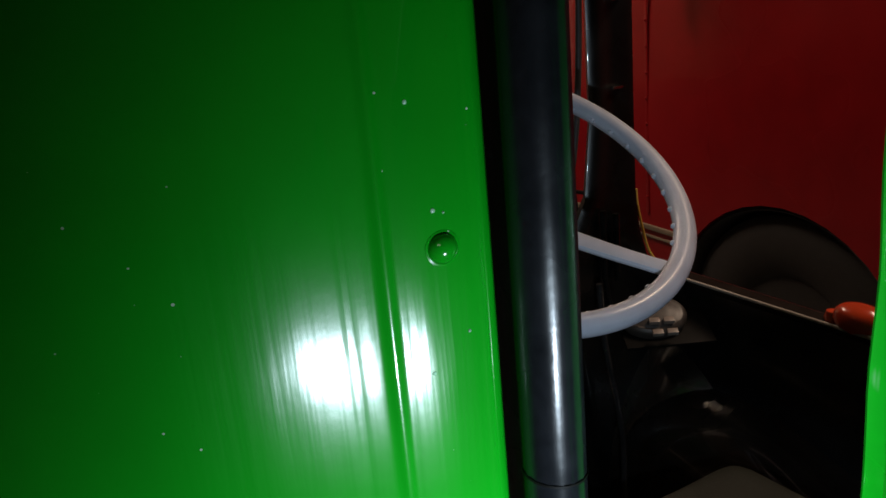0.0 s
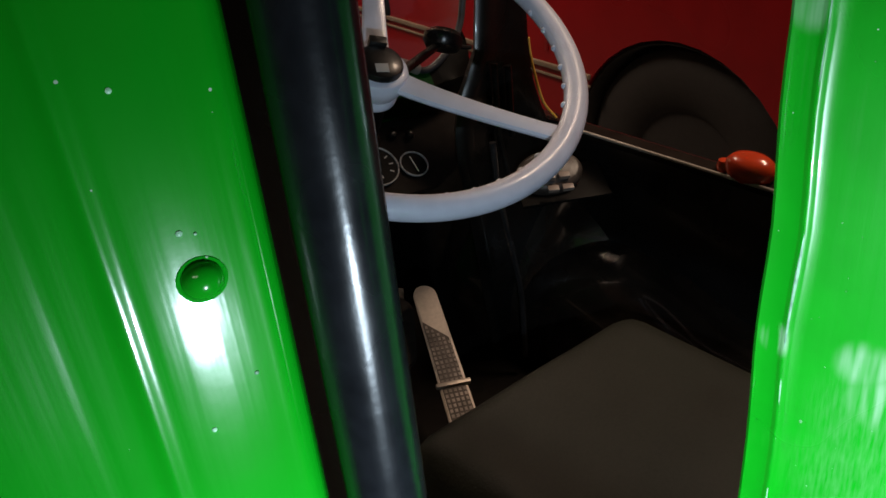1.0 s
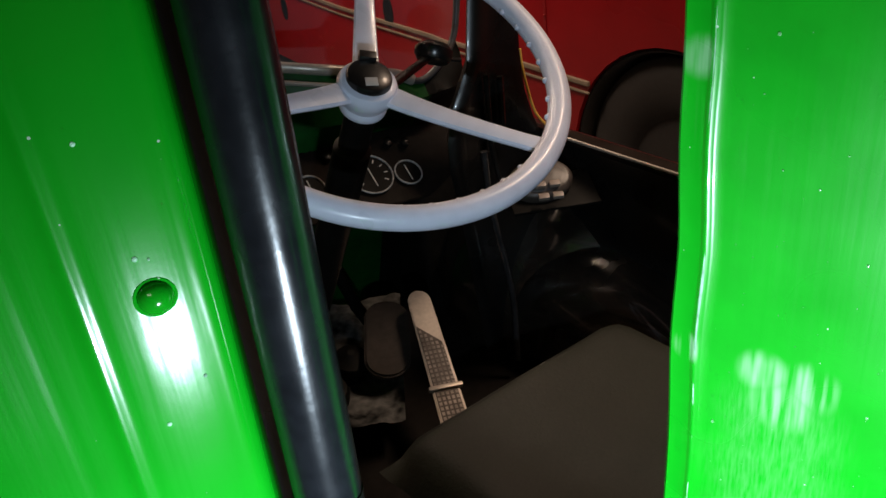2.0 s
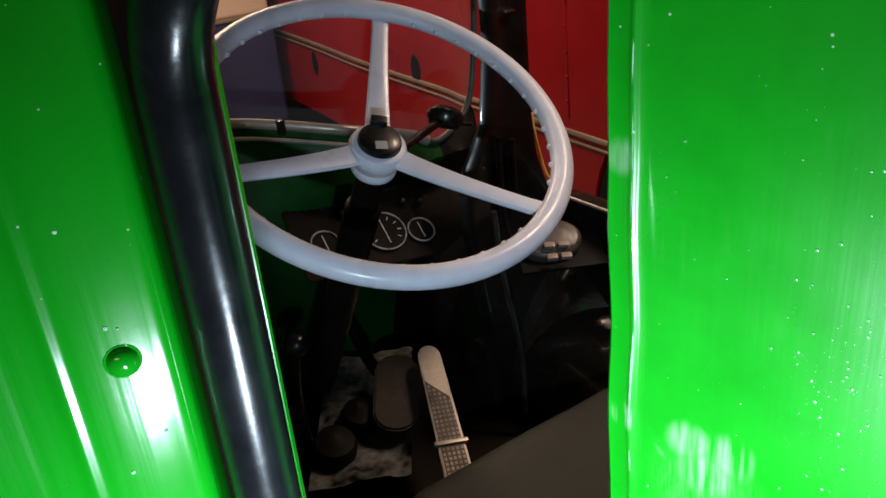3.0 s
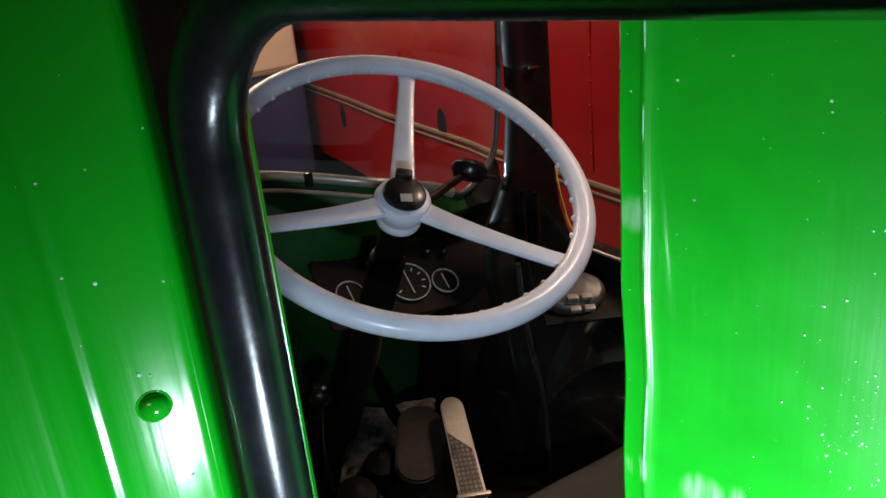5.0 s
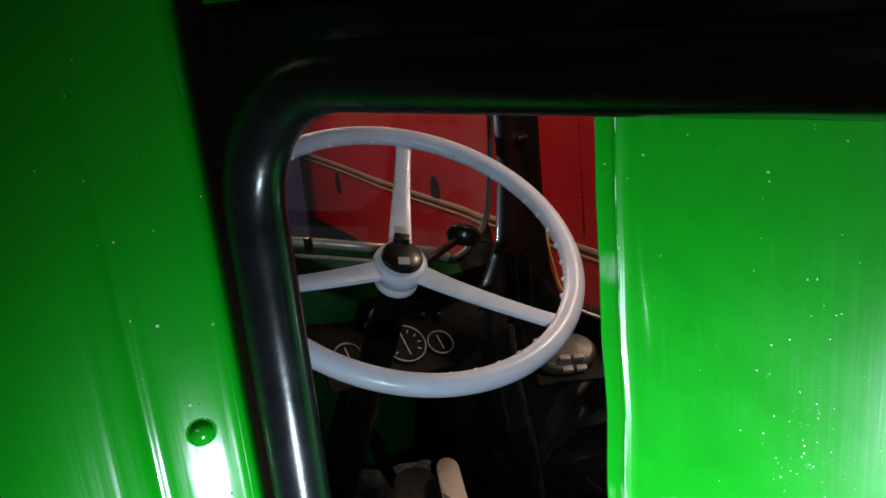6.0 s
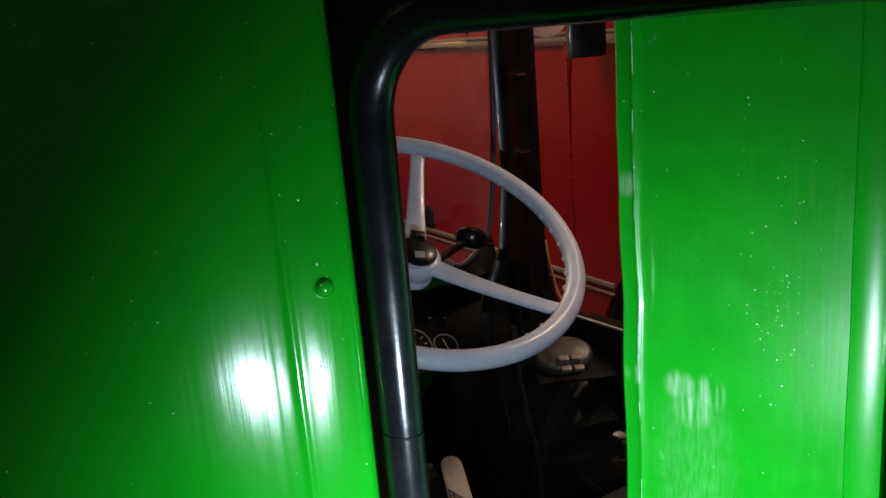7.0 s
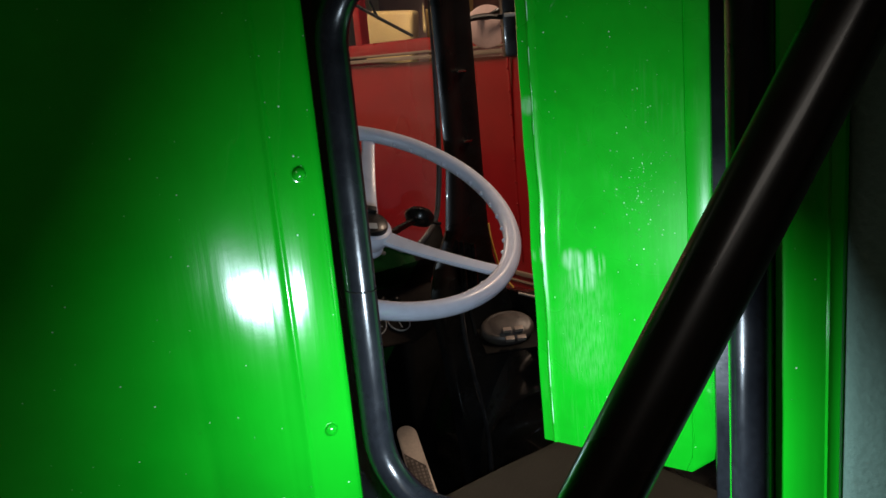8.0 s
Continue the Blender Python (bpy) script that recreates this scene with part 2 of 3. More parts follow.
def loft(rows, bm=None, close_u=False, close_v=False, caps=False):
    """A skin over rows of equally many points."""
    bm = bm or bmesh.new()
    vs = [[bm.verts.new(p) for p in row] for row in rows]
    nu, nv = len(vs), len(vs[0])
    for i in range(nu if close_u else nu - 1):
        for j in range(nv if close_v else nv - 1):
            a, b = vs[i], vs[(i + 1) % nu]
            k = (j + 1) % nv
            bm.faces.new((a[j], a[k], b[k], b[j]))
    if caps:
        bm.faces.new(vs[0])
        bm.faces.new(vs[-1])
    return bm


def sweep(points, radius, seg=12, closed=False, bm=None, flat=1.0, up=None):
    """A tube along a path; radius may be a list; flat squeezes it along the direction up."""
    pts = [Vector(p) for p in points]
    n = len(pts)
    radii = radius if isinstance(radius, (list, tuple)) else [radius] * n
    rows, normal = [], None
    for i in range(n):
        a = pts[i - 1] if (closed or i > 0) else pts[i]
        b = pts[(i + 1) % n] if (closed or i < n - 1) else pts[i]
        d = (b - a).normalized()
        if up is not None:
            normal = (Vector(up) - d * d.dot(Vector(up))).normalized()
        elif normal is None:
            ref = Vector((0, 0, 1)) if abs(d.z) < 0.9 else Vector((1, 0, 0))
            normal = (ref - d * d.dot(ref)).normalized()
        else:
            normal = (normal - d * d.dot(normal)).normalized()
        side = d.cross(normal)
        rows.append([pts[i] + radii[i] * (flat * math.cos(t) * normal + math.sin(t) * side)
                     for t in (2 * math.pi * k / seg for k in range(seg))])
    return loft(rows, bm, close_u=closed, close_v=True, caps=not closed)


def spline(points, steps=8):
    """A smooth line through a few points."""
    p = [Vector(q) for q in points]
    p = [2 * p[0] - p[1]] + p + [2 * p[-1] - p[-2]]
    out = []
    for i in range(1, len(p) - 2):
        for k in range(steps):
            t = k / steps
            out.append(0.5 * (2 * p[i] + (p[i + 1] - p[i - 1]) * t + (2 * p[i - 1] - 5 * p[i] + 4 * p[i + 1] - p[i + 2]) * t * t
                              + (3 * p[i] - p[i - 1] - 3 * p[i + 1] + p[i + 2]) * t ** 3))
    return out + [p[-2]]


def lathe(profile, m, seg=32, bm=None):
    """A turned body: (radius, height) along the z axis of the pose m."""
    rows = [[m @ Vector((r * math.cos(a), r * math.sin(a), h)) for a in (2 * math.pi * k / seg for k in range(seg))]
            for r, h in profile]
    return loft(rows, bm, close_v=True, caps=True)


def block(size, m, bevel=0.003, bm=None, segments=2):
    own = bmesh.new()
    bmesh.ops.create_cube(own, size=1, matrix=m @ Matrix.Diagonal((*size, 1)))
    if bevel:
        bmesh.ops.bevel(own, geom=own.edges[:], offset=bevel, segments=segments, profile=0.6, affect="EDGES")
    if bm is None:
        return own
    mesh = bpy.data.meshes.new("t")
    own.to_mesh(mesh)
    own.free()
    bm.from_mesh(mesh)
    bpy.data.meshes.remove(mesh)
    return bm


def slab(outline, thick, m, bevel=0.0):
    """A plate with the given outline in the xy plane of m, thick along z."""
    bm = bmesh.new()
    f = bm.faces.new([bm.verts.new((x, y, 0)) for x, y in outline])
    ext = bmesh.ops.extrude_face_region(bm, geom=[f])
    bmesh.ops.translate(bm, verts=[v for v in ext["geom"] if isinstance(v, bmesh.types.BMVert)], vec=(0, 0, thick))
    if bevel:
        bmesh.ops.bevel(bm, geom=bm.edges[:], offset=bevel, segments=2, affect="EDGES")
    bm.transform(m)
    return bm


def rounded(w0, w1, h0, h1, r, steps=8):
    """Outline of a rounded oblong, anticlockwise."""
    out = []
    for cx, cy, a0 in ((w1 - r, h0 + r, -90), (w1 - r, h1 - r, 0), (w0 + r, h1 - r, 90), (w0 + r, h0 + r, 180)):
        for k in range(steps + 1):
            a = radians(a0 + 90 * k / steps)
            out.append((cx + r * math.cos(a), cy + r * math.sin(a)))
    return out


def axes(origin, x, z):
    """A pose from an origin, an x axis and a z axis."""
    x, z = Vector(x).normalized(), Vector(z).normalized()
    y = z.cross(x).normalized()
    x = y.cross(z)
    return Matrix((x, y, z)).transposed().to_4x4().copy() if origin is None else Matrix.Translation(origin) @ Matrix((x, y, z)).transposed().to_4x4()


def wave(p, amount, scale):
    return amount * noise.noise(Vector(p) * scale)

# ---- the hall ----
def hall():
    for name, size, at, mat, label in (
            ("floor", (14, 16, 0.2), (1, 1, -0.1), CONCRETE, "grey concrete floor of a dim hall"),
            ("ceiling", (14, 16, 0.2), (1, 1, 4.4), HALL, "plain pale ceiling of the hall"),
            ("wall_north", (14, 0.2, 4.3), (1, 9.1, 2.15), HALL, "plain plaster wall of the hall"),
            ("wall_south", (14, 0.2, 4.3), (1, -7.1, 2.15), HALL, "plain plaster wall of the hall"),
            ("wall_east", (0.2, 16, 4.3), (8.1, 1, 2.15), HALL, "plain plaster wall of the hall"),
            ("wall_west", (0.2, 16, 4.3), (-6.1, 1, 2.15), HALL, "plain plaster wall of the hall")):
        ob = part(name, block(size, Matrix.Translation(at), 0.0), mat, None, label, smooth=False)
        tagged(ob, category=name.split("_")[0], kind="structure")


hall()

# ---- the green truck ----
truck = thing("truck", "vintage truck with gloss green cab and black window rubber", "truck", (0, 0, 0))

# the side window: origin at its front jamb, run = along it to the rear, inn = into the cab
JAMB = Vector((-0.427, -0.633, 0))
RUN, INN = Vector((0.306, -0.952, 0)).normalized(), Vector((0.952, 0.306, 0)).normalized()
W_LEN, W_TOP, W_LOW, W_RAD = 0.228, 1.677, 1.345, 0.037


def at_window(s, depth, z):
    return JAMB + RUN * s + INN * depth + Vector((0, 0, z))


def window_ring(section, steps=10):
    """A ring round the opening; section: (outset from the opening's edge, depth into the cab)."""
    rows = []
    for cs, cz, a0 in ((W_LEN - W_RAD, W_LOW + W_RAD, -90), (W_LEN - W_RAD, W_TOP - W_RAD, 0),
                       (W_RAD, W_TOP - W_RAD, 90), (W_RAD, W_LOW + W_RAD, 180)):
        for k in range(steps + 1):
            a = radians(a0 + 90 * k / steps)
            rows.append([at_window(cs + (W_RAD + o) * math.cos(a), d, cz + (W_RAD + o) * math.sin(a)) for o, d in section])
    return loft(rows, close_u=True, close_v=True)


def side_window():
    tube = [(0.0105 + 0.0105 * math.cos(a), 0.0105 * math.sin(a)) for a in (2 * math.pi * k / 16 for k in range(16))]
    seal = part("window_seal", window_ring(tube), RUBBER, truck, "thick black rubber window seal")
    lip = [(0.019, 0.006), (0.026, 0.010), (0.085, 0.014), (0.085, 0.022), (0.0268, 0.018)]
    part("seal_lip", window_ring(lip), RUBBER, seal)
    groove = [(0.0192 + 0.0042 * math.cos(a), 0.0125 + 0.0042 * math.sin(a)) for a in (2 * math.pi * k / 10 for k in range(10))]
    part("inner_bead", window_ring(groove), RUBBER, seal)
    reveal = [(0.0248, 0.0230), (0.0238, 0.0242), (0.0248, 0.0262), (0.07, 0.030), (0.07, 0.0226)]
    part("window_reveal", window_ring(reveal), GREEN_IN, truck, "green painted inner edge of the window")
    # painted rebate of the rear jamb, inside the rubber
    rows = []
    for i in range(25):
        z = W_LOW - 0.01 + (W_TOP - W_LOW + 0.02) * i / 24
        rows.append([at_window(s, d + wave((s, 0, z), 0.0005, 18), z) for s, d in ((0.2195, 0.045), (0.2190, 0.030), (0.2200, 0.0275), (0.2215, 0.0265), (0.2290, 0.0255), (0.2295, 0.045))])
    part("rear_rebate", loft(rows), GREEN_IN, truck, "green painted rebate behind the rubber")
    # black strip added where only a dark gap lies between post and rubber
    gap_strip = [[at_window(s, d, z) for s, d in ((0.2090, 0.060), (0.2085, 0.040), (0.2100, 0.0375), (0.2230, 0.0375), (0.2230, 0.060))] for z in (W_LOW - 0.01, W_TOP + 0.01)]
    part("gap_filler", loft(gap_strip), RUBBER, truck, "black strip filling the dark gap behind the rubber")
    # butt joint of the rubber in the front jamb
    c = at_window(-0.0105, 0, 1.487)
    part("seal_joint", lathe([(0.0104, -0.0006), (0.01085, -0.0004), (0.01085, 0.0004), (0.0104, 0.0006)], Matrix.Translation(c) @ pose(0, 0, 0, 4, 3, 0), 20), BLACK_MATT, seal)


side_window()

# the front body beside the window: out = towards the outside, side = away from the window
RIV = Vector((-0.461, -0.617, 0))
SIDE, OUT = Vector((-0.929, 0.370, 0)).normalized(), Vector((-0.370, -0.929, 0)).normalized()


def front_panel():
    # the strip beside the rubber turns gently away; a bead and a groove part it from the broad swell
    coarse = [(-0.016, -0.0095), (-0.0152, -0.0068), (-0.0138, -0.0050)]
    coarse += [(x, 0.0004 - 0.10 * (0.012 - x) - 3.2 * (0.012 - x) ** 2) for x in (-0.012, -0.009, -0.006, -0.003, 0.0, 0.003, 0.006, 0.009, 0.012)]
    coarse += [(0.016, 0.0006), (0.021, 0.0010), (0.028, 0.0020), (0.036, 0.0036), (0.045, 0.0055), (0.055, 0.0074), (0.065, 0.0090), (0.08, 0.0109),
               (0.105, 0.0125), (0.14, 0.0128), (0.18, 0.0115), (0.24, 0.007), (0.32, -0.006), (0.42, -0.03), (0.55, -0.075)]
    prof = [(-0.016, -0.034)]
    for v in spline([(x, y, 0) for x, y in coarse], 7):
        bead = 0.00075 * math.exp(-((v.x - 0.0174) / 0.0021) ** 2) - 0.00010 * math.exp(-((v.x - 0.0292) / 0.0014) ** 2)
        prof.append((v.x, v.y + bead))
    rows = []
    nz = 170
    for i in range(nz + 1):
        z = 0.85 + (2.1 - 0.85) * i / nz
        row = []
        for x, o in prof:
            p = RIV + SIDE * x + OUT * o + Vector((0, 0, z))
            k = 0.0 if x < 0 else min(1, x / 0.05)
            lean = 0.45 * (z - 1.56) ** 2 * max(0.0, min(1, (x - 0.02) / 0.06))
            dent = k * (wave(p, 0.0016, 7) + wave(p, 0.0004, 25)) + wave(p, 0.00010, 45) + wave(p, 0.00004, 130)
            row.append(p + OUT * (dent - lean))
        rows.append(row)
    bm = loft(rows)
    part("front_side_panel", bm, GREEN, truck, "gloss green curved body panel beside the window")


front_panel()


def rivets():
    m0 = axes(None, SIDE, OUT - SIDE * 0.17)
    for s, z, r, h in ((0.0, 1.568, 0.0045, 0.0036), (0.0, 1.74, 0.0044, 0.0032), (0.001, 1.395, 0.0044, 0.0032), (0.0, 1.24, 0.0044, 0.0032)):
        c = RIV + SIDE * s + OUT * -0.0012 + Vector((0, 0, z))
        prof = [(r * 1.24, -0.0006), (r * 1.20, 0.0001), (r * 1.06, 0.00025)] + [(r * math.cos(a), h * math.sin(a)) for a in (radians(d) for d in (0, 12, 25, 38, 50, 62, 74, 84))]
        part("rivet", lathe(prof, Matrix.Translation(c) @ m0, 20), GREEN, truck)


rivets()


def paint_drops():
    """Small raised drops of pale paint round the rivet."""
    m0 = axes(None, SIDE, OUT - SIDE * 0.17)
    for s, z, r in ((0.002, 1.5795, 0.0008), (-0.001, 1.5785, 0.0004), (0.007, 1.6105, 0.0007), (0.006, 1.530, 0.0007), (-0.006, 1.541, 0.0006)):
        c = RIV + SIDE * s + OUT * (0.0004 - 0.10 * (0.012 - s) - 3.2 * (0.012 - s) ** 2) + Vector((0, 0, z))
        part("paint_drop", lathe([(r, -0.0003), (r * 0.85, 0.0002), (r * 0.3, 0.0004)], Matrix.Translation(c) @ m0, 10), PALE_GREEN, truck)


paint_drops()


def door_panels():
    # plate above, below and behind the window, flush with the rubber
    rows = []
    prof = [(W_LEN + 0.0200, 0.006), (W_LEN + 0.0215, 0.0025), (W_LEN + 0.026, 0.0018), (W_LEN + 0.030, 0.002), (W_LEN + 0.038, 0.003), (W_LEN + 0.044, 0.0056), (W_LEN + 0.0455, 0.0045),
            (W_LEN + 0.048, 0.0070), (W_LEN + 0.0505, 0.0075), (W_LEN + 0.0518, 0.0095), (W_LEN + 0.0522, 0.05)]
    for i in range(41):
        z = 0.9 + 1.2 * i / 40
        rows.append([at_window(s, d + wave((s, d, z), 0.0008, 20), z) for s, d in prof])
    part("rear_side_panel", loft(rows), GREEN, truck, "gloss green door panel behind the window")
    for name, z0, z1 in (("upper_panel", W_TOP + 0.034, 2.1), ("lower_panel", 0.9, W_LOW - 0.034)):
        rows = [[at_window(s, d, z) for z in (z0, z1)] for s, d in ((-0.03, 0.008), (0.0, 0.004), (0.1, 0.004), (0.2, 0.004), (W_LEN + 0.03, 0.004))]
        part(name, loft(rows), GREEN, truck, "gloss green door skin")


door_panels()


def inner_post():
    """The broad green post inside, behind the opening, with a folded front edge."""
    a, b = Vector((-0.293, -0.644, 0)), Vector((-0.2587, -0.775, 0))
    d = (b - a).normalized()
    n = Vector((d.y, -d.x, 0))
    if n.x > 0:
        n = -n
    rows = []
    prof = [(0.004, -0.03), (0.0, -0.006), (0.0, -0.001), (0.001, 0.0), (0.0080, 0.0), (0.0088, 0.0005), (0.0096, 0.0011), (0.0103, 0.0013), (0.0110, 0.0011), (0.0118, 0.0005), (0.0126, 0.0), (0.016, 0.0)]
    prof += [(x, 0.0) for x in (0.03, 0.05, 0.07, 0.09, 0.105, 0.116)] + [(0.1165, -0.0006), (0.118, 0.0), (0.129, 0.0), (0.1318, -0.0012), (0.1325, -0.004), (0.1325, -0.02)]
    for i in range(61):
        z = 1.333 + 0.76 * i / 60
        row = []
        for s, o in ((1.027 * x, y) for x, y in prof):
            low = max(0.0, 1.333 + 0.018 - z) / 0.018
            p = a + d * s + n * o + Vector((0, 0, z))
            k = wave((0, 0, z), 0.0016, 22) * (1 if s < 0.02 else 0.3)
            edge = max(0.0, s - 0.112) * (low ** 2) * 0.7
            row.append(p + d * (k - edge) + n * (wave(p, 0.0006, 14)))
        rows.append(row)
    post = part("inner_post", loft(rows), GREEN_IN, truck, "gloss green inner door post with folded edge")
    # crest of the fold, pale: its highlight put into the colour, with rubbed paint
    line, radii = [], []
    for i in range(121):
        z = 1.334 + 0.75 * i / 120
        p = a + d * 0.0106 + n * 0.0009 + Vector((0, 0, z))
        line.append(p + d * wave((0, 0, z), 0.0016, 22) + n * wave(p, 0.0006, 14))
        radii.append(max(0.0002, 0.00042 + wave((3, 1, z), 0.00025, 60) + wave((5, 2, z), 0.0003, 17)))
    part("fold_crest", sweep(line, radii, 8), PALE_GREEN, post, "pale crest of the fold, highlight and worn paint in its colour")


inner_post()


def post_specks():
    """Dried specks of pale paint spattered over the inner post."""
    a, b = Vector((-0.293, -0.644, 0)), Vector((-0.2587, -0.775, 0))
    d = (b - a).normalized()
    n = Vector((d.y, -d.x, 0))
    rng = random.Random(11)
    bm = bmesh.new()
    for k in range(260):
        if k < 170:
            x, z = rng.gauss(0.088, 0.011), rng.gauss(1.532, 0.024)
        else:
            x, z = rng.uniform(0.015, 0.112), rng.uniform(1.40, 1.68)
        if not 0.015 < x < 0.117:
            continue
        r = 0.00016 + 0.0005 * rng.random() ** 4
        p = a + d * x + Vector((0, 0, z))
        p += d * wave((0, 0, z), 0.0016, 22) * 0.3 + n * wave(p, 0.0006, 14)
        m = Matrix.Translation(p) @ axes(None, d, n) @ Matrix.Diagonal((1, rng.uniform(0.8, 1.5), 1, 1))
        lathe([(r * 1.05, -0.0002), (r * 0.85, r * 0.3), (r * 0.3, r * 0.5)], m, 7, bm)
    ob = part("paint_specks", bm, SPECK, truck, "scattered pale specks of dried paint")
    tagged(ob, kind="stuff")


post_specks()


def mirror_arm():
    p = spline([(-0.146, -1.073, 2.06), (-0.326, -0.983, 1.79), (-0.483, -0.915, 1.535), (-0.636, -0.848, 1.27), (-0.726, -0.803, 1.10)], 8)
    part("mirror_arm", sweep(p, 0.0136, 16), BLACK, truck, "black painted tubular mirror arm")


mirror_arm()

# rear body
part("rear_body", loft([[at_window(s, d, z) for z in (0.8, 1.2, 1.6, 2.1)] for s, d in ((0.2785, 0.05), (0.2800, 0.010), (0.282, 0.007), (0.287, 0.005), (0.4, 0.004), (0.7, 0.02), (1.4, 0.04))]), CANVAS, truck, "grey-green canvas covered rear body")


# ---- steering ----
HUB = Vector((0, 0, 1.40))
WN = Vector((0, -0.519, 0.855)).normalized()
WHEEL = axes(HUB, (1, 0, 0), WN)


def steering_wheel():
    wheel = tagged(new("steering_wheel"), "pale grey three-spoke steering wheel")
    wheel.parent = truck
    R, r = 0.225, 0.0142
    rows = []
    for i in range(96):
        a = 2 * math.pi * i / 96
        c = WHEEL @ Vector((R * math.cos(a), R * math.sin(a), 0))
        e = (WHEEL.to_3x3() @ Vector((math.cos(a), math.sin(a), 0)))
        rows.append([c + e * r * math.cos(b) + WN * r * 0.9 * math.sin(b) for b in (2 * math.pi * k / 16 for k in range(16))])
    part("rim", loft(rows, close_u=True, close_v=True), GREY, wheel)
    # finger grips on the inside of the rim
    for i in range(42):
        a = radians(360 / 42 * i + 4)
        if any(abs((math.degrees(a) - s + 180) % 360 - 180) < 6 for s in (59, -59, 179)):
            continue
        bm = bmesh.new()
        q = WHEEL @ Vector(((R - r * 0.95) * math.cos(a), (R - r * 0.95) * math.sin(a), -0.001))
        bmesh.ops.create_icosphere(bm, subdivisions=2, radius=0.0040, matrix=Matrix.Translation(q))
        part("grip_knob", bm, GREY, wheel)
    for ang in (59, -59, 179):
        a = radians(ang)
        e, f = Vector((math.cos(a), math.sin(a), 0)), Vector((-math.sin(a), math.cos(a), 0))
        rows = []
        for k in range(9):
            u = k / 8
            rad = 0.026 + (0.217 - 0.026) * u
            w = 0.0132 + 0.0040 * (1 - u) ** 2 - 0.002 * (u if u < 0.9 else 0.4)
            h = 0.0055
            z = -0.040 + 0.034 * u ** 1.4
            rows.append([WHEEL @ (e * rad + f * (w * math.cos(b)) + Vector((0, 0, z + h * (abs(math.sin(b)) ** 0.6) * (1 if math.sin(b) > 0 else -1))))
                         for b in (2 * math.pi * j / 12 for j in range(12))])
        part("spoke", loft(rows, close_v=True, caps=True), GREY, wheel)
    part("hub", lathe([(0.018, -0.079), (0.025, -0.078), (0.0285, -0.075), (0.0295, -0.071), (0.0285, -0.067), (0.0275, -0.064), (0.0300, -0.059), (0.0335, -0.053), (0.036, -0.046), (0.037, -0.038), (0.034, -0.031), (0.029, -0.029)], WHEEL, 36), GREY, wheel)
    cap = part("horn_cap", lathe([(0.0275, -0.030), (0.0275, -0.025), (0.026, -0.0215), (0.021, -0.0195), (0.010, -0.0182), (0.002, -0.018)], WHEEL, 32), BLACK, wheel, "domed black horn button")
    nut = Matrix.Translation(WHEEL @ Vector((0.0115, 0.0235, -0.020)))
    part("clip", block((0.021, 0.012, 0.014), nut @ WHEEL.to_3x3().to_4x4() @ pose(0, 0, 0, 0, 0, -31), 0.002), BLACK, wheel)
    part("badge", block((0.015, 0.012, 0.0012), Matrix.Translation(WHEEL @ Vector((-0.0065, -0.0125, -0.0188))) @ WHEEL.to_3x3().to_4x4() @ pose(0, 0, 0, 6, -3, -24), 0.0004), PALE, wheel)


steering_wheel()


def steering_column():
    a, b = HUB - WN * 0.08, HUB - WN * 0.62
    col = part("steering_column", sweep([a, a.lerp(b, 0.12), a.lerp(b, 0.13), b], [0.020, 0.020, 0.025, 0.025], 20), BLACK_MATT, truck, "black steering column")
    # gear lever with ball
    ball = Vector((-0.06, 0.25, 1.004))
    part("gear_lever", sweep(spline([ball, ball + Vector((0.0, 0.03, -0.12)), ball + Vector((0.02, 0.07, -0.32))], 6), 0.008, 10), BLACK, truck, "black gear lever")
    part("gear_knob", lathe([(0.004, -0.024)] + [(0.021 * math.cos(t), 0.021 * math.sin(t)) for t in (radians(d) for d in range(-70, 90, 16))], Matrix.Translation(ball), 24), BLACK, truck, "black ball gear knob")
    # stalk with a round knob
    k = Vector((0.170, 0.118, 1.343))
    s = HUB - WN * 0.075
    part("stalk", sweep([s, s.lerp(k, 0.5), k], [0.0075, 0.0065, 0.0055], 12), BLACK, truck, "dark metal stalk")
    d = (k - s).normalized()
    part("stalk_knob", lathe([(0.008, -0.014), (0.022, -0.010), (0.027, -0.002), (0.027, 0.006), (0.021, 0.013), (0.008, 0.017)],
                             axes(k + d * 0.005, (1, 0, 0), d * 0.6 + Vector((0, 0, 0.8))), 28), BLACK, truck, "round black stalk knob")
    part("stalk_tip", sweep([k + Vector((0.018, 0, -0.01)), k + Vector((0.05, 0.0, -0.02))], 0.003, 8), BLACK, truck)


steering_column()
# ---- front of the cab ----
SILL = [(-0.42, 0.50, 1.345), (-0.25, 0.50, 1.345), (-0.037, 0.46, 1.32), (0.045, 0.41, 1.308), (0.128, 0.36, 1.289), (0.20, 0.35, 1.268), (0.262, 0.35, 1.247),
        (0.31, 0.35, 1.223), (0.355, 0.35, 1.24), (0.395, 0.357, 1.275), (0.413, 0.361, 1.33), (0.422, 0.358, 1.42), (0.43, 0.355, 1.60), (0.435, 0.35, 1.95)]


